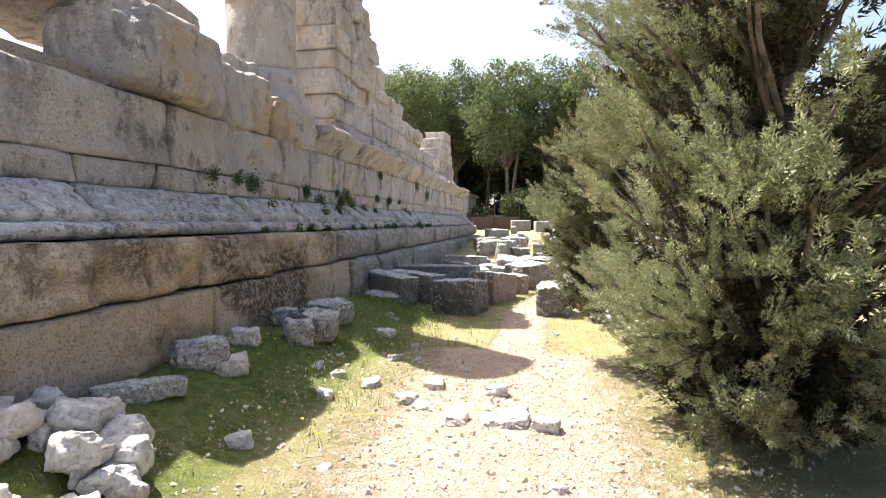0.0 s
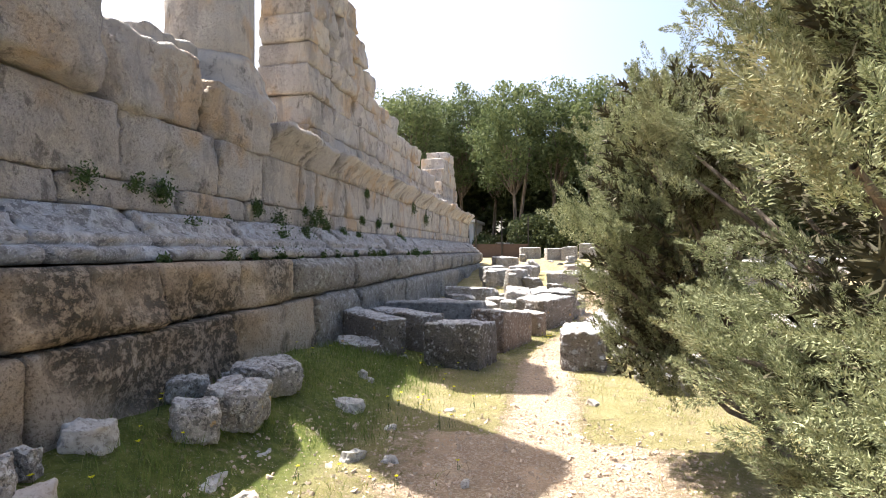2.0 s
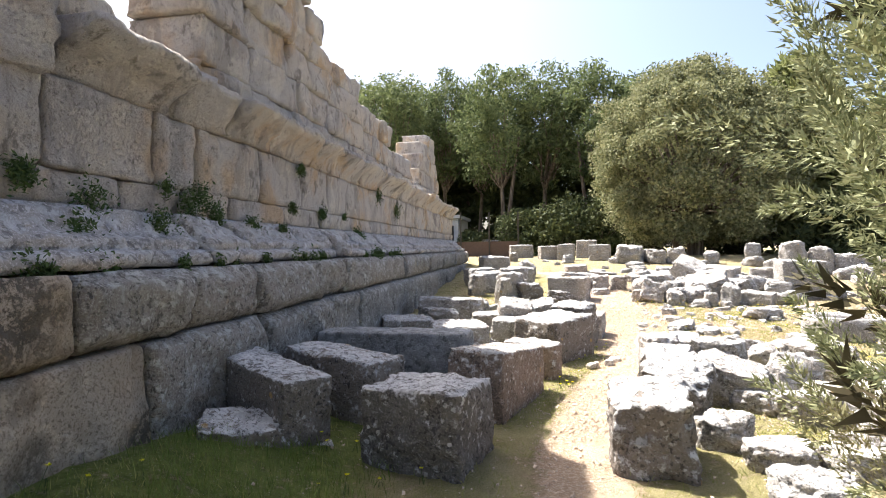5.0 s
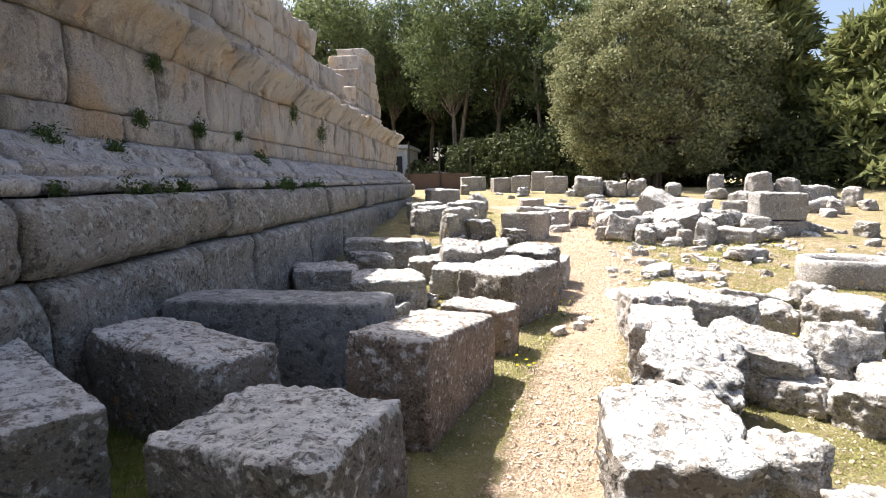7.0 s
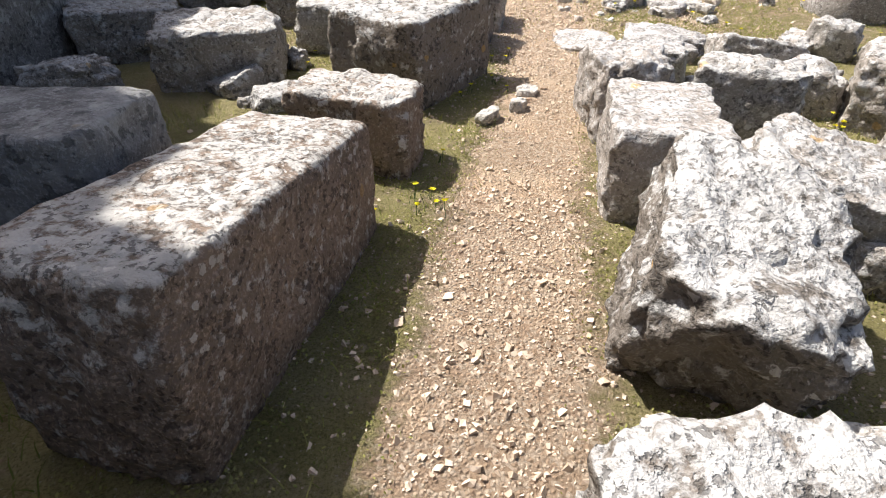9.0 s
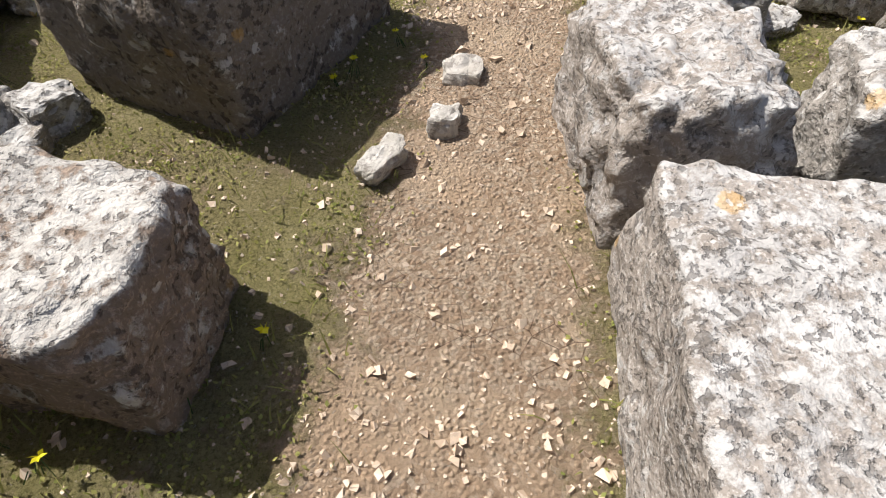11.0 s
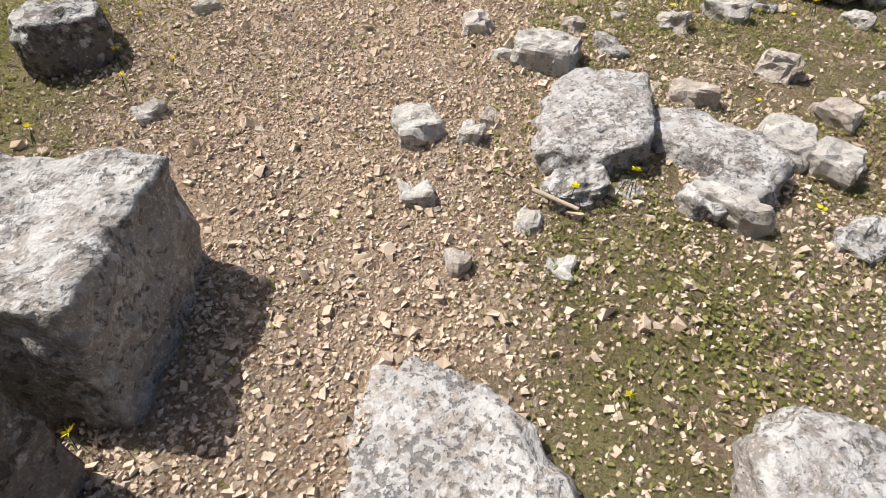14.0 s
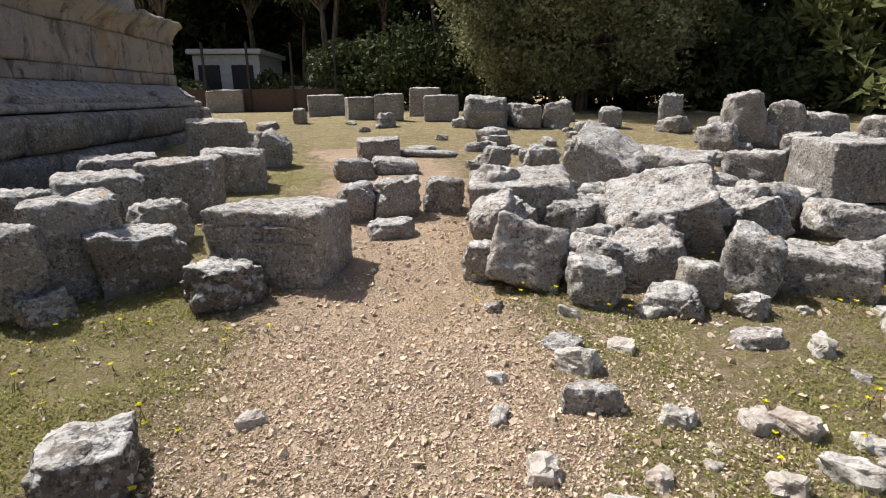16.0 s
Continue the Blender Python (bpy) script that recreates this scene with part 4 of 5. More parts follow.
boulder(5.86, 29.20, 0.91, 0.54, 0.42, 0.54, -14, 0.80, "edge")
boulder(7.36, 29.19, 0.91, 0.54, 0.42, 0.87, -14, 0.80, "edge")
boulder(7.84, 26.76, 0.62, 0.79, 0.62, 1.14, -18, 0.80, "edge")
boulder(8.71, 26.74, 0.62, 0.74, 0.57, 0.97, -28, 0.80, "edge")
boulder(9.58, 26.78, 0.62, 0.91, 0.71, 0.72, -24, 0.80, "edge")
boulder(10.67, 26.66, 0.61, 0.55, 0.43, 0.67, -54, 0.80, "edge")

# loose stones in the grass
rubble_stone(1.70, 16.96, 0.15, 0.28, 0.28, 0.15, -27, 0.80)
rubble_stone(1.05, 16.56, 0.11, 0.19, 0.23, 0.11, 11, 0.80)
rubble_stone(2.41, 16.21, 0.08, 0.20, 0.28, 0.12, -44, 0.80)
rubble_stone(2.00, 15.90, 0.05, 0.27, 0.10, 0.15, -54, 0.80)
rubble_stone(2.21, 16.55, 0.11, 0.20, 0.11, 0.12, -28, 0.80)
rubble_stone(2.52, 16.08, 0.07, 0.18, 0.21, 0.12, -54, 0.80)
rubble_stone(1.45, 17.29, 0.18, 0.14, 0.15, 0.10, -3, 0.80)
rubble_stone(2.70, 17.21, 0.17, 0.22, 0.14, 0.13, -45, 0.80)
rubble_stone(2.66, 17.50, 0.19, 0.22, 0.11, 0.13, -44, 0.80)
rubble_stone(1.38, 15.77, 0.04, 0.09, 0.10, 0.08, -32, 0.80)
rubble_stone(1.08, 15.86, 0.05, 0.08, 0.10, 0.08, -17, 0.80)
rubble_stone(2.70, 16.34, 0.09, 0.19, 0.10, 0.12, -58, 0.80)
rubble_stone(0.14, 17.68, 0.20, 0.15, 0.10, 0.11, 31, 0.80)
rubble_stone(0.02, 16.80, 0.13, 0.13, 0.10, 0.10, 25, 0.80)
rubble_stone(1.25, 16.47, 0.10, 0.11, 0.10, 0.09, -24, 0.80)
rubble_stone(1.34, 16.57, 0.11, 0.07, 0.11, 0.08, -26, 0.80)
rubble_stone(2.16, 17.60, 0.20, 0.16, 0.13, 0.11, -34, 0.80)
boulder(1.79, 17.74, 0.21, 0.29, 0.11, 0.16, -9, 0.80)
rubble_stone(0.99, 16.17, 0.07, 0.11, 0.10, 0.09, -4, 0.80)
rubble_stone(1.34, 15.98, 0.06, 0.09, 0.11, 0.08, -28, 0.80)
boulder(3.52, 17.53, 0.19, 0.47, 0.70, 0.23, -58, 0.80, "smooth")
boulder(1.72, 16.42, 0.02, 0.42, 0.62, 0.24, -22, 0.70, "outcrop")
boulder(2.10, 16.22, 0.02, 0.30, 0.58, 0.20, 30, 0.70, "outcrop")
boulder(2.02, 15.96, 0.02, 0.32, 0.18, 0.17, 14, 0.70, "outcrop")
boulder(-0.42, 17.35, 0.12, 0.36, 0.40, 0.32, 20, 0.70, "pitted")
rubble_stone(-0.12, 13.33, 0.01, 0.21, 0.10, 0.09, 42, 0.60, "white")
rubble_stone(0.10, 13.49, 0.01, 0.11, 0.14, 0.10, -20, 0.60, "white")
rubble_stone(0.21, 13.79, 0.01, 0.15, 0.14, 0.08, -10, 0.60, "white")

# stones at the start of the path
boulder(-2.83, 5.67, 0.28, 0.32, 0.25, 0.31, 30, 0.70, "wallfoot")
boulder(-2.79, 6.14, 0.26, 0.45, 0.50, 0.36, 20, 0.70, "wallfoot")
boulder(-3.28, 6.14, 0.39, 0.36, 0.22, 0.24, 40, 0.70, "wallfoot")
boulder(-3.02, 6.77, 0.35, 0.44, 0.35, 0.27, 15, 0.70, "wallfoot")
boulder(-3.13, 5.08, 0.37, 0.27, 0.22, 0.22, 25, 0.70, "white")
boulder(-3.13, 4.65, 0.37, 0.15, 0.12, 0.22, 10, 0.70, "wallfoot")
boulder(-3.08, 4.26, 0.36, 0.46, 0.27, 0.29, 35, 0.70, "wallfoot")
boulder(-3.03, 3.47, 0.35, 0.66, 0.23, 0.16, 60, 0.70, "wallfoot")
boulder(-3.21, 5.13, 0.38, 0.29, 0.20, 0.20, 20, 0.70, "white")
boulder(-2.85, 4.38, 0.29, 0.31, 0.22, 0.18, 50, 0.70, "white")
boulder(-2.94, 6.90, 0.32, 0.55, 0.39, 0.31, 20, 0.70, "wallfoot")
rubble_stone(-3.24, 6.75, 0.39, 0.23, 0.16, 0.15, 20, 0.70, "wallfoot")
rubble_stone(-2.54, 5.31, -0.02, 0.27, 0.31, 0.22, 20, 0.80, "white")
rubble_stone(-2.20, 5.29, -0.02, 0.18, 0.14, 0.16, 28, 0.80, "white")
rubble_stone(-2.09, 4.70, -0.02, 0.15, 0.17, 0.14, 25, 0.80, "white")
rubble_stone(-2.31, 7.24, -0.02, 0.27, 0.32, 0.22, 35, 0.80, "white")
rubble_stone(-2.50, 5.89, -0.02, 0.21, 0.18, 0.18, 18, 0.80, "white")
boulder(-3.69, 7.62, -0.02, 0.89, 0.35, 0.37, 41, 0.80, "wallfoot")
rubble_stone(-2.69, 7.86, -0.02, 0.19, 0.10, 0.13, 36, 0.80, "white")
rubble_stone(-1.18, 5.31, -0.02, 0.20, 0.33, 0.12, 10, 0.80, "white")
rubble_stone(-0.51, 4.40, -0.02, 0.14, 0.23, 0.10, 20, 0.80, "white")
rubble_stone(-0.30, 4.44, -0.02, 0.25, 0.32, 0.14, 3, 0.80, "white")
rubble_stone(-0.04, 4.35, -0.02, 0.23, 0.18, 0.14, -7, 0.80, "white")
rubble_stone(-1.80, 5.18, -0.02, 0.19, 0.26, 0.12, 17, 0.80, "white")
rubble_stone(-0.52, 5.19, -0.02, 0.21, 0.11, 0.13, -7, 0.80, "white")
rubble_stone(-0.79, 4.43, -0.02, 0.20, 0.33, 0.12, 8, 0.80, "white")
rubble_stone(-1.32, 4.81, -0.02, 0.20, 0.19, 0.12, 8, 0.80, "white")
rng_heap = random.Random(17)
for i in range(90):
    hx, hy = rng_heap.uniform(-3.35, -1.95), rng_heap.uniform(1.7, 3.15)
    crest = max(0.0, 1 - math.hypot((hx + 2.85) / 0.72, (hy - 2.3) / 0.75))
    if crest <= 0:
        continue
    size = rng_heap.uniform(0.09, 0.30)
    boulder(hx, hy, ground_height(hx, hy) - 0.05 + 0.30 * crest * rng_heap.uniform(0.1, 1.0), size, size * rng_heap.uniform(0.6, 0.95), size * rng_heap.uniform(0.5, 0.85), rng_heap.uniform(0, 180), 0.6, "heap", (rng_heap.uniform(-25, 25), rng_heap.uniform(-25, 25)))
boulder(0.89, 9.41, -0.02, 0.53, 0.41, 0.26, -2, 0.80)
rubble_stone(0.65, 10.61, -0.02, 0.33, 0.26, 0.24, -13, 0.80, "white")
boulder(1.46, 9.98, -0.02, 0.47, 0.37, 0.27, -8, 0.80)
boulder(0.96, 8.71, -0.02, 0.33, 0.26, 0.26, -14, 0.80)
rubble_stone(-2.58, 9.76, -0.02, 0.27, 0.21, 0.17, 27, 0.80, "white")


# ---- the temple wall ----
def wall_x(y, x):
    """The wall runs very slightly away from the path."""
    return x - 0.03 * (y - 9)


def profile_stone(name, outline, y0, y1, material, parent, seed, rough=0.4, gap=0.013, label=""):
    """A wall stone: an outline across the wall, worn and uneven, drawn out along it with rounded ends."""
    rng = random.Random(seed)
    off = Vector((rng.uniform(-90, 90), rng.uniform(-90, 90), rng.uniform(-90, 90)))
    pts = []
    for i, (ax, az) in enumerate(outline):
        bx, bz = outline[(i + 1) % len(outline)]
        k = max(1, min(14 if y0 < 14 else 7, int(math.hypot(bx - ax, bz - az) / (0.055 if y0 < 14 else 0.11))))
        pts += [(ax + (bx - ax) * j / k, az + (bz - az) * j / k) for j in range(k)]
    mx, mz = sum(p[0] for p in pts) / len(pts), sum(p[1] for p in pts) / len(pts)
    length = y1 - y0
    edge = min(0.035, length * 0.1)
    inner = max(2, min(30, int(length / 0.06))) if y0 < 14 else max(2, min(12, int(length / 0.13)))
    ys = [y0 + gap, y0 + gap + edge * 0.35, y0 + gap + edge] + [y0 + edge * 1.5 + (length - edge * 3) * i / inner for i in range(1, inner)] + [y1 - gap - edge, y1 - gap - edge * 0.35, y1 - gap]
    pull = [0.045, 0.015, 0] + [0] * (inner - 1) + [0, 0.015, 0.045]
    verts, n = [], len(pts)
    shift = rng.uniform(-0.02, 0.02) * (rough + 0.3)
    for y, s in zip(ys, pull):
        for px, pz in pts:
            d = Vector((mx - px, 0, mz - pz))
            d = d.normalized() * min(s * (0.6 + rough), d.length * 0.5) if d.length else d
            q = Vector((wall_x(y, px + shift), y, pz)) + d
            big = noise.fractal(q * 1.9 + off, 0.9, 2.1, 4, noise_basis="PERLIN_ORIGINAL")
            wob = big * 0.075 * rough + noise.noise(q * 11 + off) * 0.02 * rough - max(0.0, noise.noise(q * 2.6 - off) - 0.35) * 0.22 * rough
            chip = noise.fractal(q * 7.0 - off, 0.8, 2.2, 4, noise_basis="PERLIN_ORIGINAL") * 0.018 * rough
            worn = max(0.0, noise.noise(q * 1.3 + off * 0.5)) * 0.05 * rough * ease(0.16, 0.0, min(y - y0, y1 - y))
            q.x += wob + chip - worn
            q.z += noise.noise(q * 3 + off) * 0.012 * rough
            verts.append(q)
    faces = [(j * n + i, j * n + (i + 1) % n, (j + 1) * n + (i + 1) % n, (j + 1) * n + i) for j in range(len(ys) - 1) for i in range(n)]
    faces += [tuple(range(n))[::-1], tuple(range((len(ys) - 1) * n, len(ys) * n))]
    me = shape(name, verts, faces, material, True)
    return child(name, me, parent, label)


def rounded(x0, x1, z0, z1, r=0.025):
    """A block's cross outline, front at x1, with the front edges worn."""
    return [(x0, z0), (x1 - r, z0), (x1, z0 + r), (x1, z1 - r), (x1 - r, z1), (x0, z1)]


temple = tagged(new("temple_wall"), "ruined limestone podium wall with moulded base and cornice", "wall", kind="structure")
core_verts = [(wall_x(y, x), y, z) for y in (3.3, 29.4) for x, z in ((-8.5, -0.3), (-3.9, -0.3), (-3.9, 1.45), (-4.6, 1.5), (-4.6, 3.2), (-8.5, 3.3))]
core_faces = [(i, (i + 1) % 6, 6 + (i + 1) % 6, 6 + i) for i in range(6)] + [(5, 4, 3, 2, 1, 0), (6, 7, 8, 9, 10, 11)]
child("core", shape("core", core_verts, core_faces, PLINTH), temple, "dark rubble core behind the facing")


def course(name, y0, y1, low, high, seed, outline, material, rough, first=None):
    rng = random.Random(seed)
    y, i = y0, 0
    while y < y1 - 0.1:
        step = first[i] if first and i < len(first) else rng.uniform(low, high)
        end = y + step
        if y1 - end < low * 0.6:
            end = y1
        profile_stone(name, outline(rng, y), y, end, material(y) if callable(material) else material, temple, seed * 1000 + i, rough)
        y, i = end, i + 1


course("plinth_stone", 2.5, 29.5, 1.1, 2.3, 1, lambda r, y: rounded(-4.3, -3.45 + r.uniform(-0.04, 0.01) * (y > 9), -0.2, 1.03, 0.025 if y < 9 else 0.07), lambda y: PLINTH if y < 8.8 else FAR_PLINTH, 0.85, [2.35, 2.2])
course("plinth_stone", 2.55, 29.5, 0.75, 1.45, 2, lambda r, y: rounded(-4.3, -3.50 + r.uniform(-0.03, 0.01), 1.045, 1.55, 0.05 if y < 8 else 0.09), lambda y: PLINTH if y < 7.6 else FAR_PLINTH, 1.15)
course("moulding_stone", 2.8, 29.45, 0.9, 1.7, 3, lambda r, y: [(-4.6, 1.565), (-3.74, 1.565), (-3.70, 1.60), (-3.70, 1.66), (-3.76, 1.69), (-3.82, 1.70), (-3.80, 1.74), (-3.82, 1.79), (-3.90, 1.82), (-3.95, 1.86), (-3.97, 1.91), (-4.05, 1.95), (-4.06, 1.99), (-4.13, 2.01), (-4.14, 2.03), (-4.6, 2.03)], MOULDING, 1.25)
course("wall_stone", 3.1, 29.4, 0.7, 1.5, 4, lambda r, y: rounded(-4.6, -4.20 + r.uniform(-0.02, 0.01), 2.035, 2.29, 0.015), ASHLAR, 0.75)
course("wall_stone", 3.2, 29.4, 0.65, 1.35, 5, lambda r, y: rounded(-4.6, -4.20 + r.uniform(-0.03, 0.015), 2.30, 2.97, 0.02), ASHLAR, 0.85, [2.0, 1.2, 1.5, 1.0])


def cornice(r, y):
    out = r.uniform(-0.06, 0.05)
    top = 3.45 + r.uniform(-0.08, 0.04)
    return [(-5.0, 2.98), (-4.20, 2.98), (-4.19, 3.06), (-4.12, 3.16), (-3.98 + out, 3.28), (-3.90 + out, 3.36), (-3.92 + out, top), (-5.0, top)]


course("cornice_stone", 9.0, 29.5, 0.7, 1.5, 6, cornice, ASHLAR, 1.25)


def loose_part(name, x, y, z, size, yaw, seed, rough, material=ASHLAR, edge=0.12):
    ob = child(name, rock_mesh(name, size, material, seed, rough + 0.15, 14, edge), temple)
    ob.matrix_world = pose(x, y, z, 0, 0, yaw)
    return ob


# worn blocks along the top at the near end
loose_part("cornice_stone", -4.55, 5.35, 3.42, (1.25, 1.55, 0.92), 0, 301, 0.7, ASHLAR, 0.12)
loose_part("cornice_stone", -4.75, 7.0, 3.38, (1.2, 1.45, 0.86), 3, 302, 0.8, ASHLAR, 0.12)
loose_part("cornice_stone", -4.7, 8.35, 3.30, (1.15, 1.2, 0.72), -3, 303, 0.8, ASHLAR, 0.12)
loose_part("cornice_stone", -5.5, 5.6, 4.25, (1.4, 2.9, 0.85), 2, 304, 0.6, ASHLAR, 0.12)
loose_part("cornice_stone", -5.4, 8.0, 3.95, (1.1, 1.2, 0.7), 5, 306, 0.8, ASHLAR, 0.12)

# the upper wall: courses set back above the cornice, broken off in steps
UPPER = [
    (3.46, 4.02, 11.5, 29.0), (4.03, 4.60, 11.6, 23.4), (4.61, 5.16, 11.5, 20.6), (5.17, 5.58, 11.55, 18.0), (5.59, 6.10, 11.5, 15.5), (6.11, 6.72, 11.55, 14.9), (6.73, 7.35, 11.5, 14.3),
    (7.36, 7.95, 11.6, 13.7), (7.96, 8.5, 11.5, 13.2), (4.03, 4.6, 24.6, 28.6), (4.61, 5.2, 25.0, 28.4), (5.21, 5.75, 25.6, 28.3), (5.76, 6.2, 26.6, 28.1),
]
for i, (z0, z1, ya, yb) in enumerate(UPPER):
    course("wall_stone", ya, yb, 0.8, 1.7, 10 + i, lambda r, y: rounded(-5.75, -4.72 + r.uniform(-0.05, 0.03), z0, z1, 0.03), ASHLAR, 1.15)


def column(x, y, z, r, top, seed):
    """A worn column: a flared base and a shaft of drums, broken at the top."""
    rng = random.Random(seed)
    ob = tagged(new("column"), "worn limestone column with a flared base, broken off", "column")
    ob.location = (x, y, z)

    def turned(name, rings, sides=40):
        verts, faces = [], []
        for zz, rr in rings:
            for k in range(sides):
                a = 2 * math.pi * k / sides
                p = Vector((math.cos(a) * rr, math.sin(a) * rr, zz))
                w = noise.fractal((p + Vector((x, y, seed))) * 1.8, 0.9, 2.1, 4, noise_basis="PERLIN_ORIGINAL") * 0.035
                verts.append(p * (1 + w / rr) if rr > 0.01 else p)
        n = sides
        for j in range(len(rings) - 1):
            faces += [(j * n + k, j * n + (k + 1) % n, (j + 1) * n + (k + 1) % n, (j + 1) * n + k) for k in range(n)]
        faces += [tuple(range(n))[::-1], tuple(range((len(rings) - 1) * n, len(rings) * n))]
        child(name, shape(name, verts, faces, ASHLAR, True), ob)

    turned("base", [(0, r * 1.45), (0.18, r * 1.5), (0.32, r * 1.45), (0.42, r * 1.3), (0.55, r * 1.22), (0.68, r * 1.22), (0.80, r * 1.12), (0.9, r * 1.02)])
    zz = 0.91
    while zz < top:
        h = min(rng.uniform(1.1, 1.5), top - zz)
        turned("drum", [(zz, r * 0.985), (zz + 0.02, r), (zz + h * 0.5, r), (zz + h - 0.03, r * 0.99), (zz + h - 0.01, r * 0.975)])
        zz += h
    return ob


column(-5.45, 9.55, 3.6, 0.64, 5.2, 3)

# the low rubble wall behind the stacked blocks
rubble_wall = tagged(new("rubble_wall"), "low wall of small grey rubble stones", "wall")
rubble_wall.location = (7.6, 21.6, 0.1)
rng_rub = random.Random(12)
for row in range(4):
    rx = 6.2
    while rx < 10.5:
        w = rng_rub.uniform(0.22, 0.5)
        s = child("rubble", rock_mesh("rubble", (w, 0.4, 0.25), GREY, int(rx * 100) + row * 7, 0.7, 6, 0.18), rubble_wall)
        s.matrix_world = pose(rx + w / 2, 21.5 + rng_rub.uniform(-0.05, 0.05), 0.2 + row * 0.235, 0, 0, rng_rub.uniform(-6, 6))
        rx += w * 0.97


# ---- a hollowed stone basin and scattered rubble ----
def stone_basin(x, y, z, rx, ry, h, yaw):
    """A thick-walled oval trough, hollow inside."""
    rings = [(1.0, 0.0), (1.05, 0.35), (1.04, 0.8), (1.0, 0.97), (0.93, 1.0), (0.80, 0.98), (0.74, 0.85), (0.68, 0.45), (0.45, 0.3), (0.05, 0.27)]
    n, verts = 44, []
    for r, k in rings:
        for i in range(n):
            a = 2 * math.pi * i / n
            c, s = math.cos(a), math.sin(a)
            c, s = math.copysign(abs(c) ** 0.75, c), math.copysign(abs(s) ** 0.75, s)
            p = Vector((c * rx * r, s * ry * r, h * k))
            p += Vector((c, s, 0.5)) * noise.noise(p * 6) * 0.02
            verts.append(p)
    faces = [(j * n + i, j * n + (i + 1) % n, (j + 1) * n + (i + 1) % n, (j + 1) * n + i) for j in range(len(rings) - 1) for i in range(n)]
    faces += [tuple(range(n))[::-1], tuple(range((len(rings) - 1) * n, len(rings) * n))]
    ob = new("stone_basin", shape("stone_basin", verts, faces, SPOTTED, True))
    ob.matrix_world = pose(x, y, z, 0, 0, yaw)
    return tagged(ob, "hollowed pale stone basin with thick worn rim", "basin")


stone_basin(4.25, 15.95, -0.03, 0.62, 0.46, 0.5, -12)

rng_s = random.Random(31)


def strew(count, area, low, high, kind, keep):
    done = 0
    while done < count:
        x, y = rng_s.uniform(area[0], area[1]), rng_s.uniform(area[2], area[3])
        if not keep(x, y):
            continue
        s = low * (high / low) ** rng_s.random()
        kind(x, y, ground_height(x, y) - 0.03 - s * 0.08, s * rng_s.uniform(0.8, 1.4), s * rng_s.uniform(0.7, 1.1), s * rng_s.uniform(0.45, 0.85), rng_s.uniform(0, 180), rng_s.uniform(0.6, 1.0), "", (rng_s.uniform(-14, 14), rng_s.uniform(-14, 14)))
        done += 1


strew(26, (1.5, 4.6, 9.6, 14.6), 0.35, 0.75, fallen_block, lambda x, y: x > 1.2 + (y - 9.6) * 0.08 and trail_gap(x, y) > 1.1)
strew(30, (1.2, 5.2, 9.0, 15.4), 0.14, 0.38, boulder, lambda x, y: trail_gap(x, y) > 0.9)
strew(34, (1.4, 6.5, 15.4, 19.0), 0.08, 0.26, boulder, lambda x, y: trail_gap(x, y) > 0.6)
strew(26, (-3.6, -1.2, 13.2, 19.0), 0.15, 0.5, boulder, lambda x, y: trail_gap(x, y) > 1.3)
strew(34, (-3.8, 5.5, 20.5, 30.5), 0.15, 0.55, boulder, lambda x, y: trail_gap(x, y) > 0.8)
strew(40, (2.0, 12.0, 24.0, 31.5), 0.25, 0.8, boulder, lambda x, y: True)
strew(26, (1.3, 7.5, 20.2, 23.0), 0.2, 0.6, boulder, lambda x, y: trail_gap(x, y) > 0.9)
strew(60, (0.6, 5.4, 16.4, 19.4), 0.06, 0.2, rubble_stone, lambda x, y: trail_gap(x, y) > 0.35)
strew(30, (-2.9, 0.6, 1.8, 8.2), 0.06, 0.16, rubble_stone, lambda x, y: trail_gap(x, y) > 0.25)


# ---- plants growing in the joints ----
def tuft(x, y, z, r, seed, count=420):
    rng = np.random.default_rng(seed)
    p = rng.normal(size=(count, 3)) * np.array([0.28, 0.42, 0.4]) * r
    p[:, 0] = np.abs(p[:, 0])
    p[:, 2] -= r * 0.2
    ob = new("wall_weed")
    ob.location = (x, y, z)
    child("leaves", quick_mesh("leaves", cards(p, rng, 0.045, 0.017), 4, WEED_LEAF), ob, kind="stuff")
    return tagged(ob, "small dark green weed rooted in a wall joint", "plant", "wall weeds")


for i, (ty, tz, tr) in enumerate([(6.9, 2.28, 0.16), (8.7, 2.25, 0.13), (9.25, 2.1, 0.22), (10.5, 2.2, 0.2), (7.1, 1.9, 0.16), (10.9, 2.12, 0.2), (12.9, 2.3, 0.12), (11.6, 2.0, 0.16), (9.9, 1.95, 0.2), (8.9, 1.85, 0.2), (14.0, 2.3, 0.12), (13.2, 2.9, 0.1), (17.3, 2.9, 0.2), (19.0, 2.7, 0.25), (12.3, 1.95, 0.12), (15.5, 1.9, 0.15)]):
    tx = -4.2 if tz > 2.03 else -4.16 + (2.03 - tz) * 1.1
    tuft(wall_x(ty, tx), ty, tz, tr, 400 + i)


rng_weed = random.Random(77)
for i in range(40):
    ty = rng_weed.uniform(5.5, 17.5)
    tz, tx = rng_weed.choice(((1.60, -3.70), (2.02, -4.16), (2.30, -4.2), (1.58, -3.66), (1.60, -3.70)))
    tuft(wall_x(ty, tx), ty, tz, rng_weed.uniform(0.07, 0.17), 500 + i, 200)


# carved bands on the big banded block
for band in (0.30, 0.44, 0.56):
    bar = new("carved_band", box_mesh("carved_band", (0.86, 0.035, 0.022), GREY, 0.008))
    bar.parent = banded
    bar.matrix_world = banded.matrix_world @ pose(0, -0.75 / 2 + 0.012, band - 0.34)

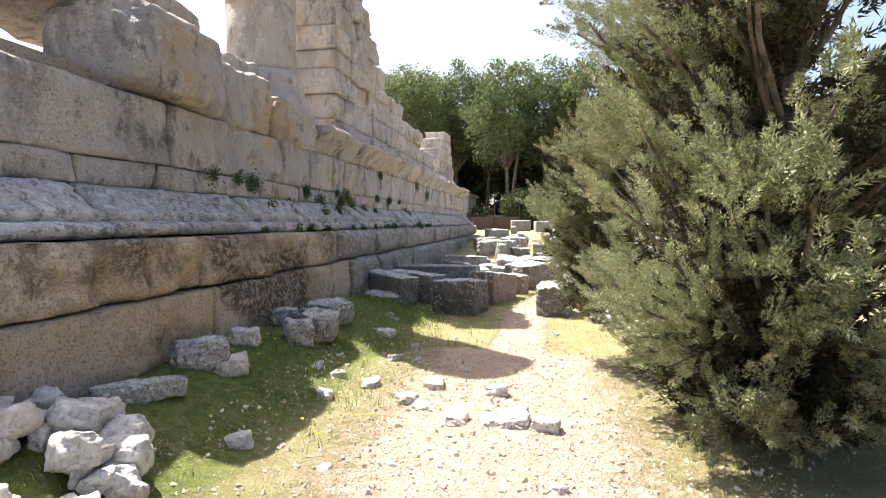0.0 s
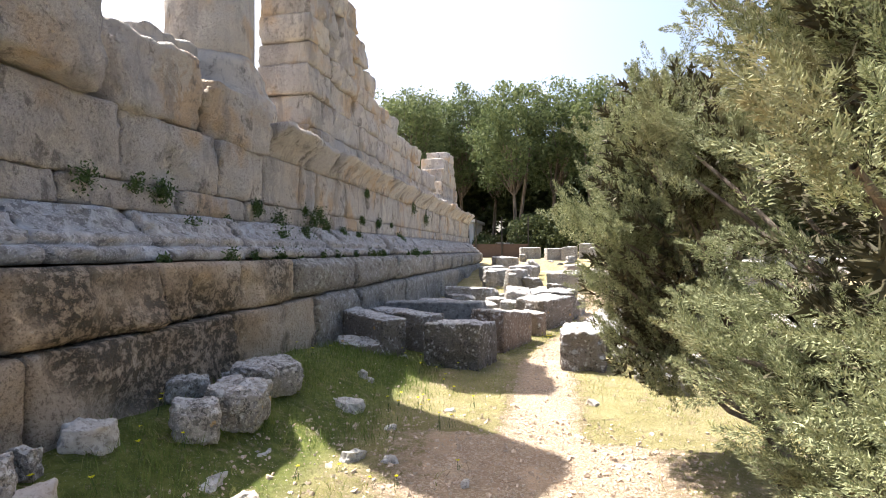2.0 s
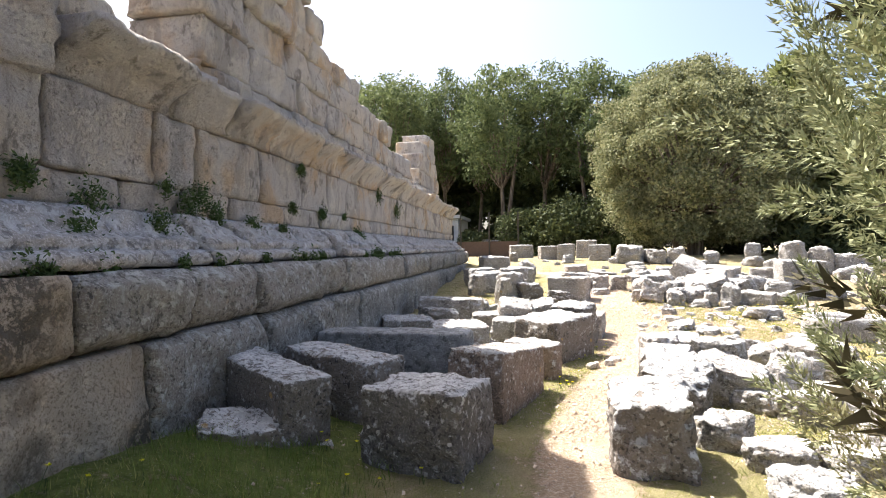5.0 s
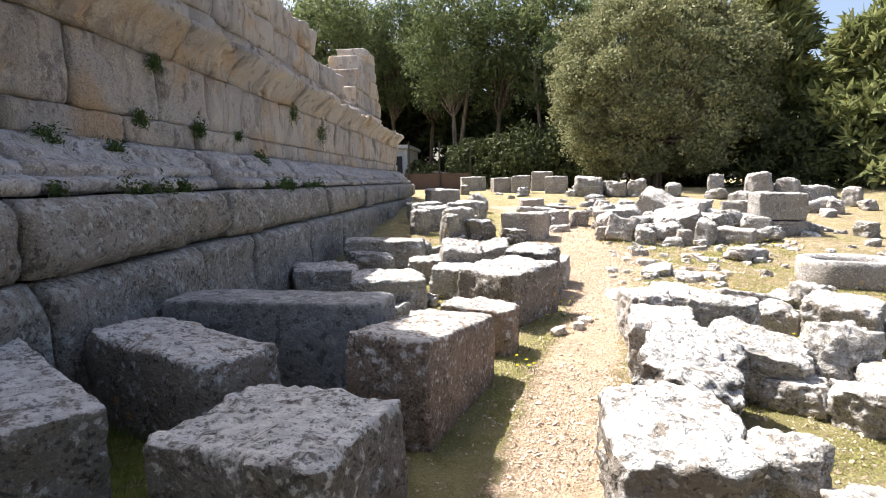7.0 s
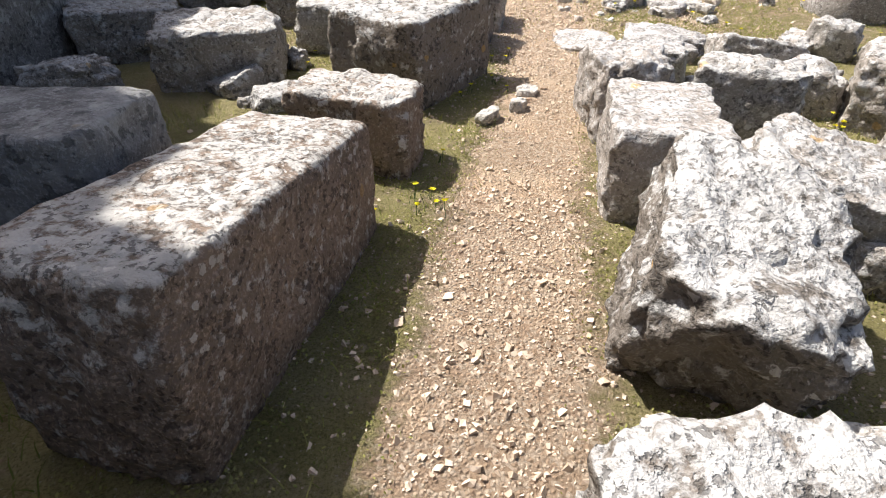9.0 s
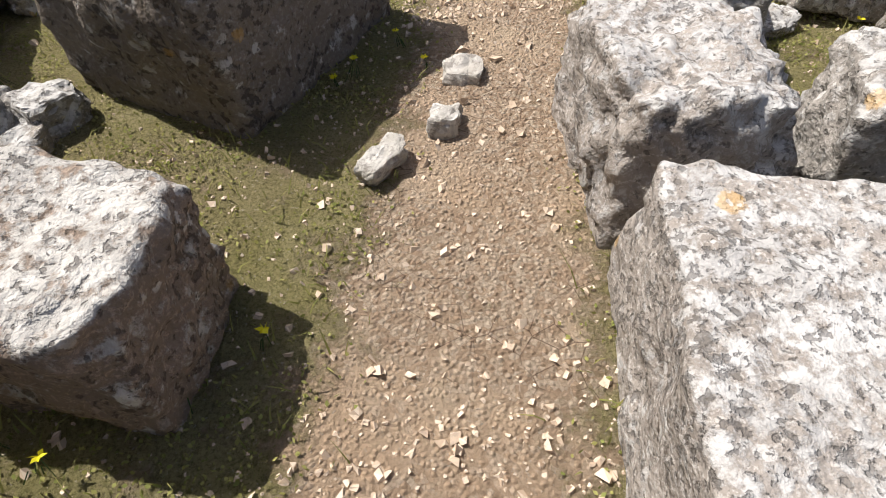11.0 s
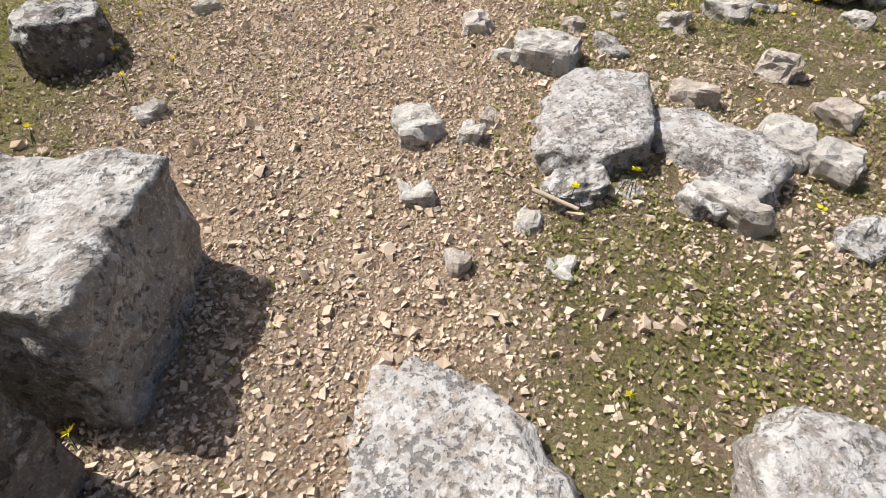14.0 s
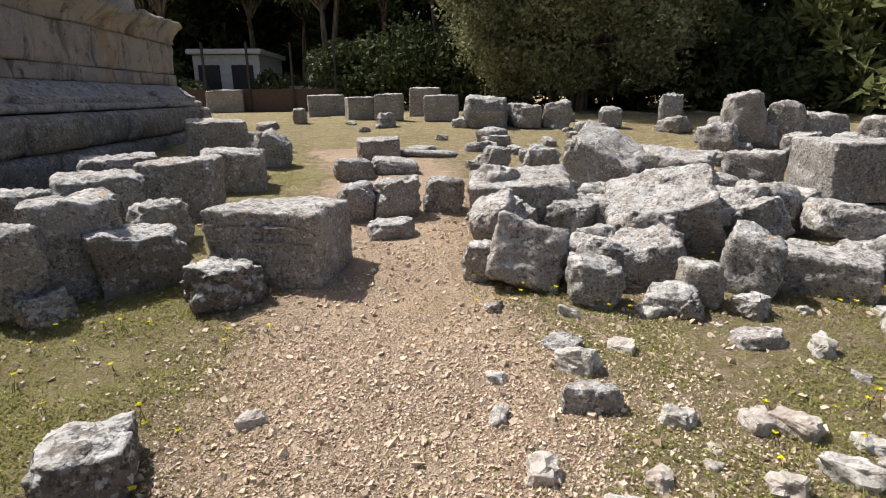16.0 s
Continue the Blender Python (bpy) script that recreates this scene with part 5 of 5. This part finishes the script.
stick_rng = np.random.default_rng(3)
stick = new("stick", limb_mesh("stick", [wander(stick_rng, (1.38, 16.08, 0.17), (0.7, -0.7, 0.0), 0.17, 0.009, 0.007, 5, 0.05)], plain_material("bleached_wood", (0.50, 0.42, 0.32))))
tagged(stick, "short bleached wooden stick lying on gravel", "stick")


# ---- gravel, grass and flowers ----
def on_trail(x, y):
    smooth = 0.8 * ease(12.2, 12.7, y) * (1 - ease(14.0, 14.6, y))
    return (1.0 - 0.85 * turf_amount(x, y)) * (1 - smooth)


scatter_pebbles("gravel", 14000, (-2.6, 3.2, 0.8, 21.0), 0.006, 0.026, GRAVEL, "pale loose gravel strewn over the path", on_trail, 1)
scatter_pebbles("gravel", 16000, (-0.7, 2.6, 10.4, 18.6), 0.005, 0.022, GRAVEL, "small pale gravel on the narrow path", on_trail, 2)
scatter_pebbles("gravel", 9000, (-2.6, 1.6, 1.2, 7.5), 0.005, 0.028, GRAVEL, "fine pale gravel at the start of the path", lambda x, y: 1.0 - 0.6 * turf_amount(x, y), 4)
scatter_pebbles("gravel", 24000, (-0.4, 2.6, 14.2, 18.8), 0.006, 0.014, GRAVEL, "dense fine gravel where the path widens", on_trail, 12)
scatter_pebbles("gravel", 6000, (-1.8, 5.5, 15.5, 22.0), 0.006, 0.035, GRAVEL, "scattered pale stones in thin turf", lambda x, y: 0.9 - 0.7 * turf_amount(x, y), 3)

scatter_pebbles("gravel", 6000, (-1.4, 3.2, 10.6, 18.0), 0.005, 0.018, GRAVEL, "pale pebbles scattered in the turf beside the path", lambda x, y: 0.15 + 0.85 * turf_amount(x, y), 11)


spots, rng_g = ground_spots(9000, (-3.35, -1.6, 4.2, 12.0), lambda x, y: ease(1.5, 2.4, -x) * patchy(x, y, 1.1), 15)
tagged(new("grass", quick_mesh("grass", blades(spots, rng_g, 0.03, 0.13, 0.003, 0.7), 4, LUSH_LEAF)), "lush green grass in the shade of the wall", "grass", kind="stuff")


def grows(x, y):
    if x < wall_x(y, -3.4):
        return 0.0
    return turf_amount(x, y) ** 1.5 * patchy(x, y)


spots, rng_g = ground_spots(14000, (-3.4, 3.5, 0.8, 13.5), grows, 5)
tagged(new("grass", quick_mesh("grass", blades(spots, rng_g, 0.02, 0.085, 0.0028), 4, GRASS_LEAF)), "thin yellow-green spring grass beside the path", "grass", kind="stuff")
spots, rng_g = ground_spots(12000, (-2.5, 6.5, 12.0, 24.0), grows, 6)
tagged(new("grass", quick_mesh("grass", blades(spots, rng_g, 0.015, 0.06, 0.003), 4, GRASS_LEAF)), "short dry green turf between fallen stones", "grass", kind="stuff")
spots, rng_g = ground_spots(42000, (-1.6, 3.0, 10.6, 18.0), lambda x, y: turf_amount(x, y) ** 1.3 * patchy(x, y, 3.0), 7)
tagged(new("clover", quick_mesh("clover", cards(np.array(spots) + np.array([0, 0, 0.014]), rng_g, 0.015, 0.010), 4, GRASS_LEAF)), "low mat of tiny green leaves along the path", "grass", kind="stuff")


spots, rng_g = ground_spots(38000, (-2.4, 4.6, 15.2, 20.0), lambda x, y: (0.1 + turf_amount(x, y)) * patchy(x, y, 1.6), 17)
tagged(new("clover", quick_mesh("clover", cards(np.array(spots) + np.array([0, 0, 0.016]), rng_g, 0.02, 0.012), 4, GRASS_LEAF)), "thin olive turf over the open stony ground", "grass", kind="stuff")


def flower_patch(name, count, area, keep, seed, tall, label, level=None):
    spots, rng = ground_spots(count, area, keep, seed)
    base = np.array(spots)
    if level is not None:
        base[:, 2] = level
    h = rng.uniform(tall[0], tall[1], len(base))
    heads = base + np.stack([rng.normal(size=len(base)) * 0.01, rng.normal(size=len(base)) * 0.01, h], 1)
    petals = []
    for k in range(6):
        a = k * math.pi / 3
        way = np.array([math.cos(a), math.sin(a), 0.25])
        petals.append(cards(heads + way * 0.008, rng, 0.024, 0.013, np.tile(way, (len(base), 1)), 0.12))
    plant = tagged(new(name), label, "flower", kind="stuff")
    child("petals", quick_mesh("petals", np.concatenate(petals), 4, PETAL), plant, "bright yellow petals", "stuff")
    stems = []
    for k in range(5):
        j = rng.normal(size=base.shape) * np.array([0.02, 0.02, 0])
        p0, p1 = base + j, heads + j * (0.2 if k else 0)
        w = np.array([0.0016, 0, 0])
        low = p1 if k == 0 else p0 + (p1 - p0) * 0.55
        stems.append(np.stack([p0 - w, p0 + w, low + w, low - w], 1).reshape(-1, 3))
    child("stems", quick_mesh("stems", np.concatenate(stems), 4, WEED_LEAF), plant, kind="stuff")
    return plant


flower_patch("wild_flowers", 420, (-1.6, 5.0, 12.0, 21.5), lambda x, y: turf_amount(x, y) * patchy(x, y, 0.8, 0.15), 8, (0.03, 0.11), "small yellow daisies dotted through the turf")
flower_patch("wild_flowers", 55, (-3.3, -1.0, 3.5, 10.5), lambda x, y: patchy(x, y, 1.0, 0.1), 9, (0.05, 0.18), "tall yellow flowers in grass under the wall")
flower_patch("wild_flowers", 34, (-4.75, -4.4, 3.6, 4.9), lambda x, y: 1.0, 10, (0.08, 0.26), "yellow flowers growing on top of the wall", 2.95)
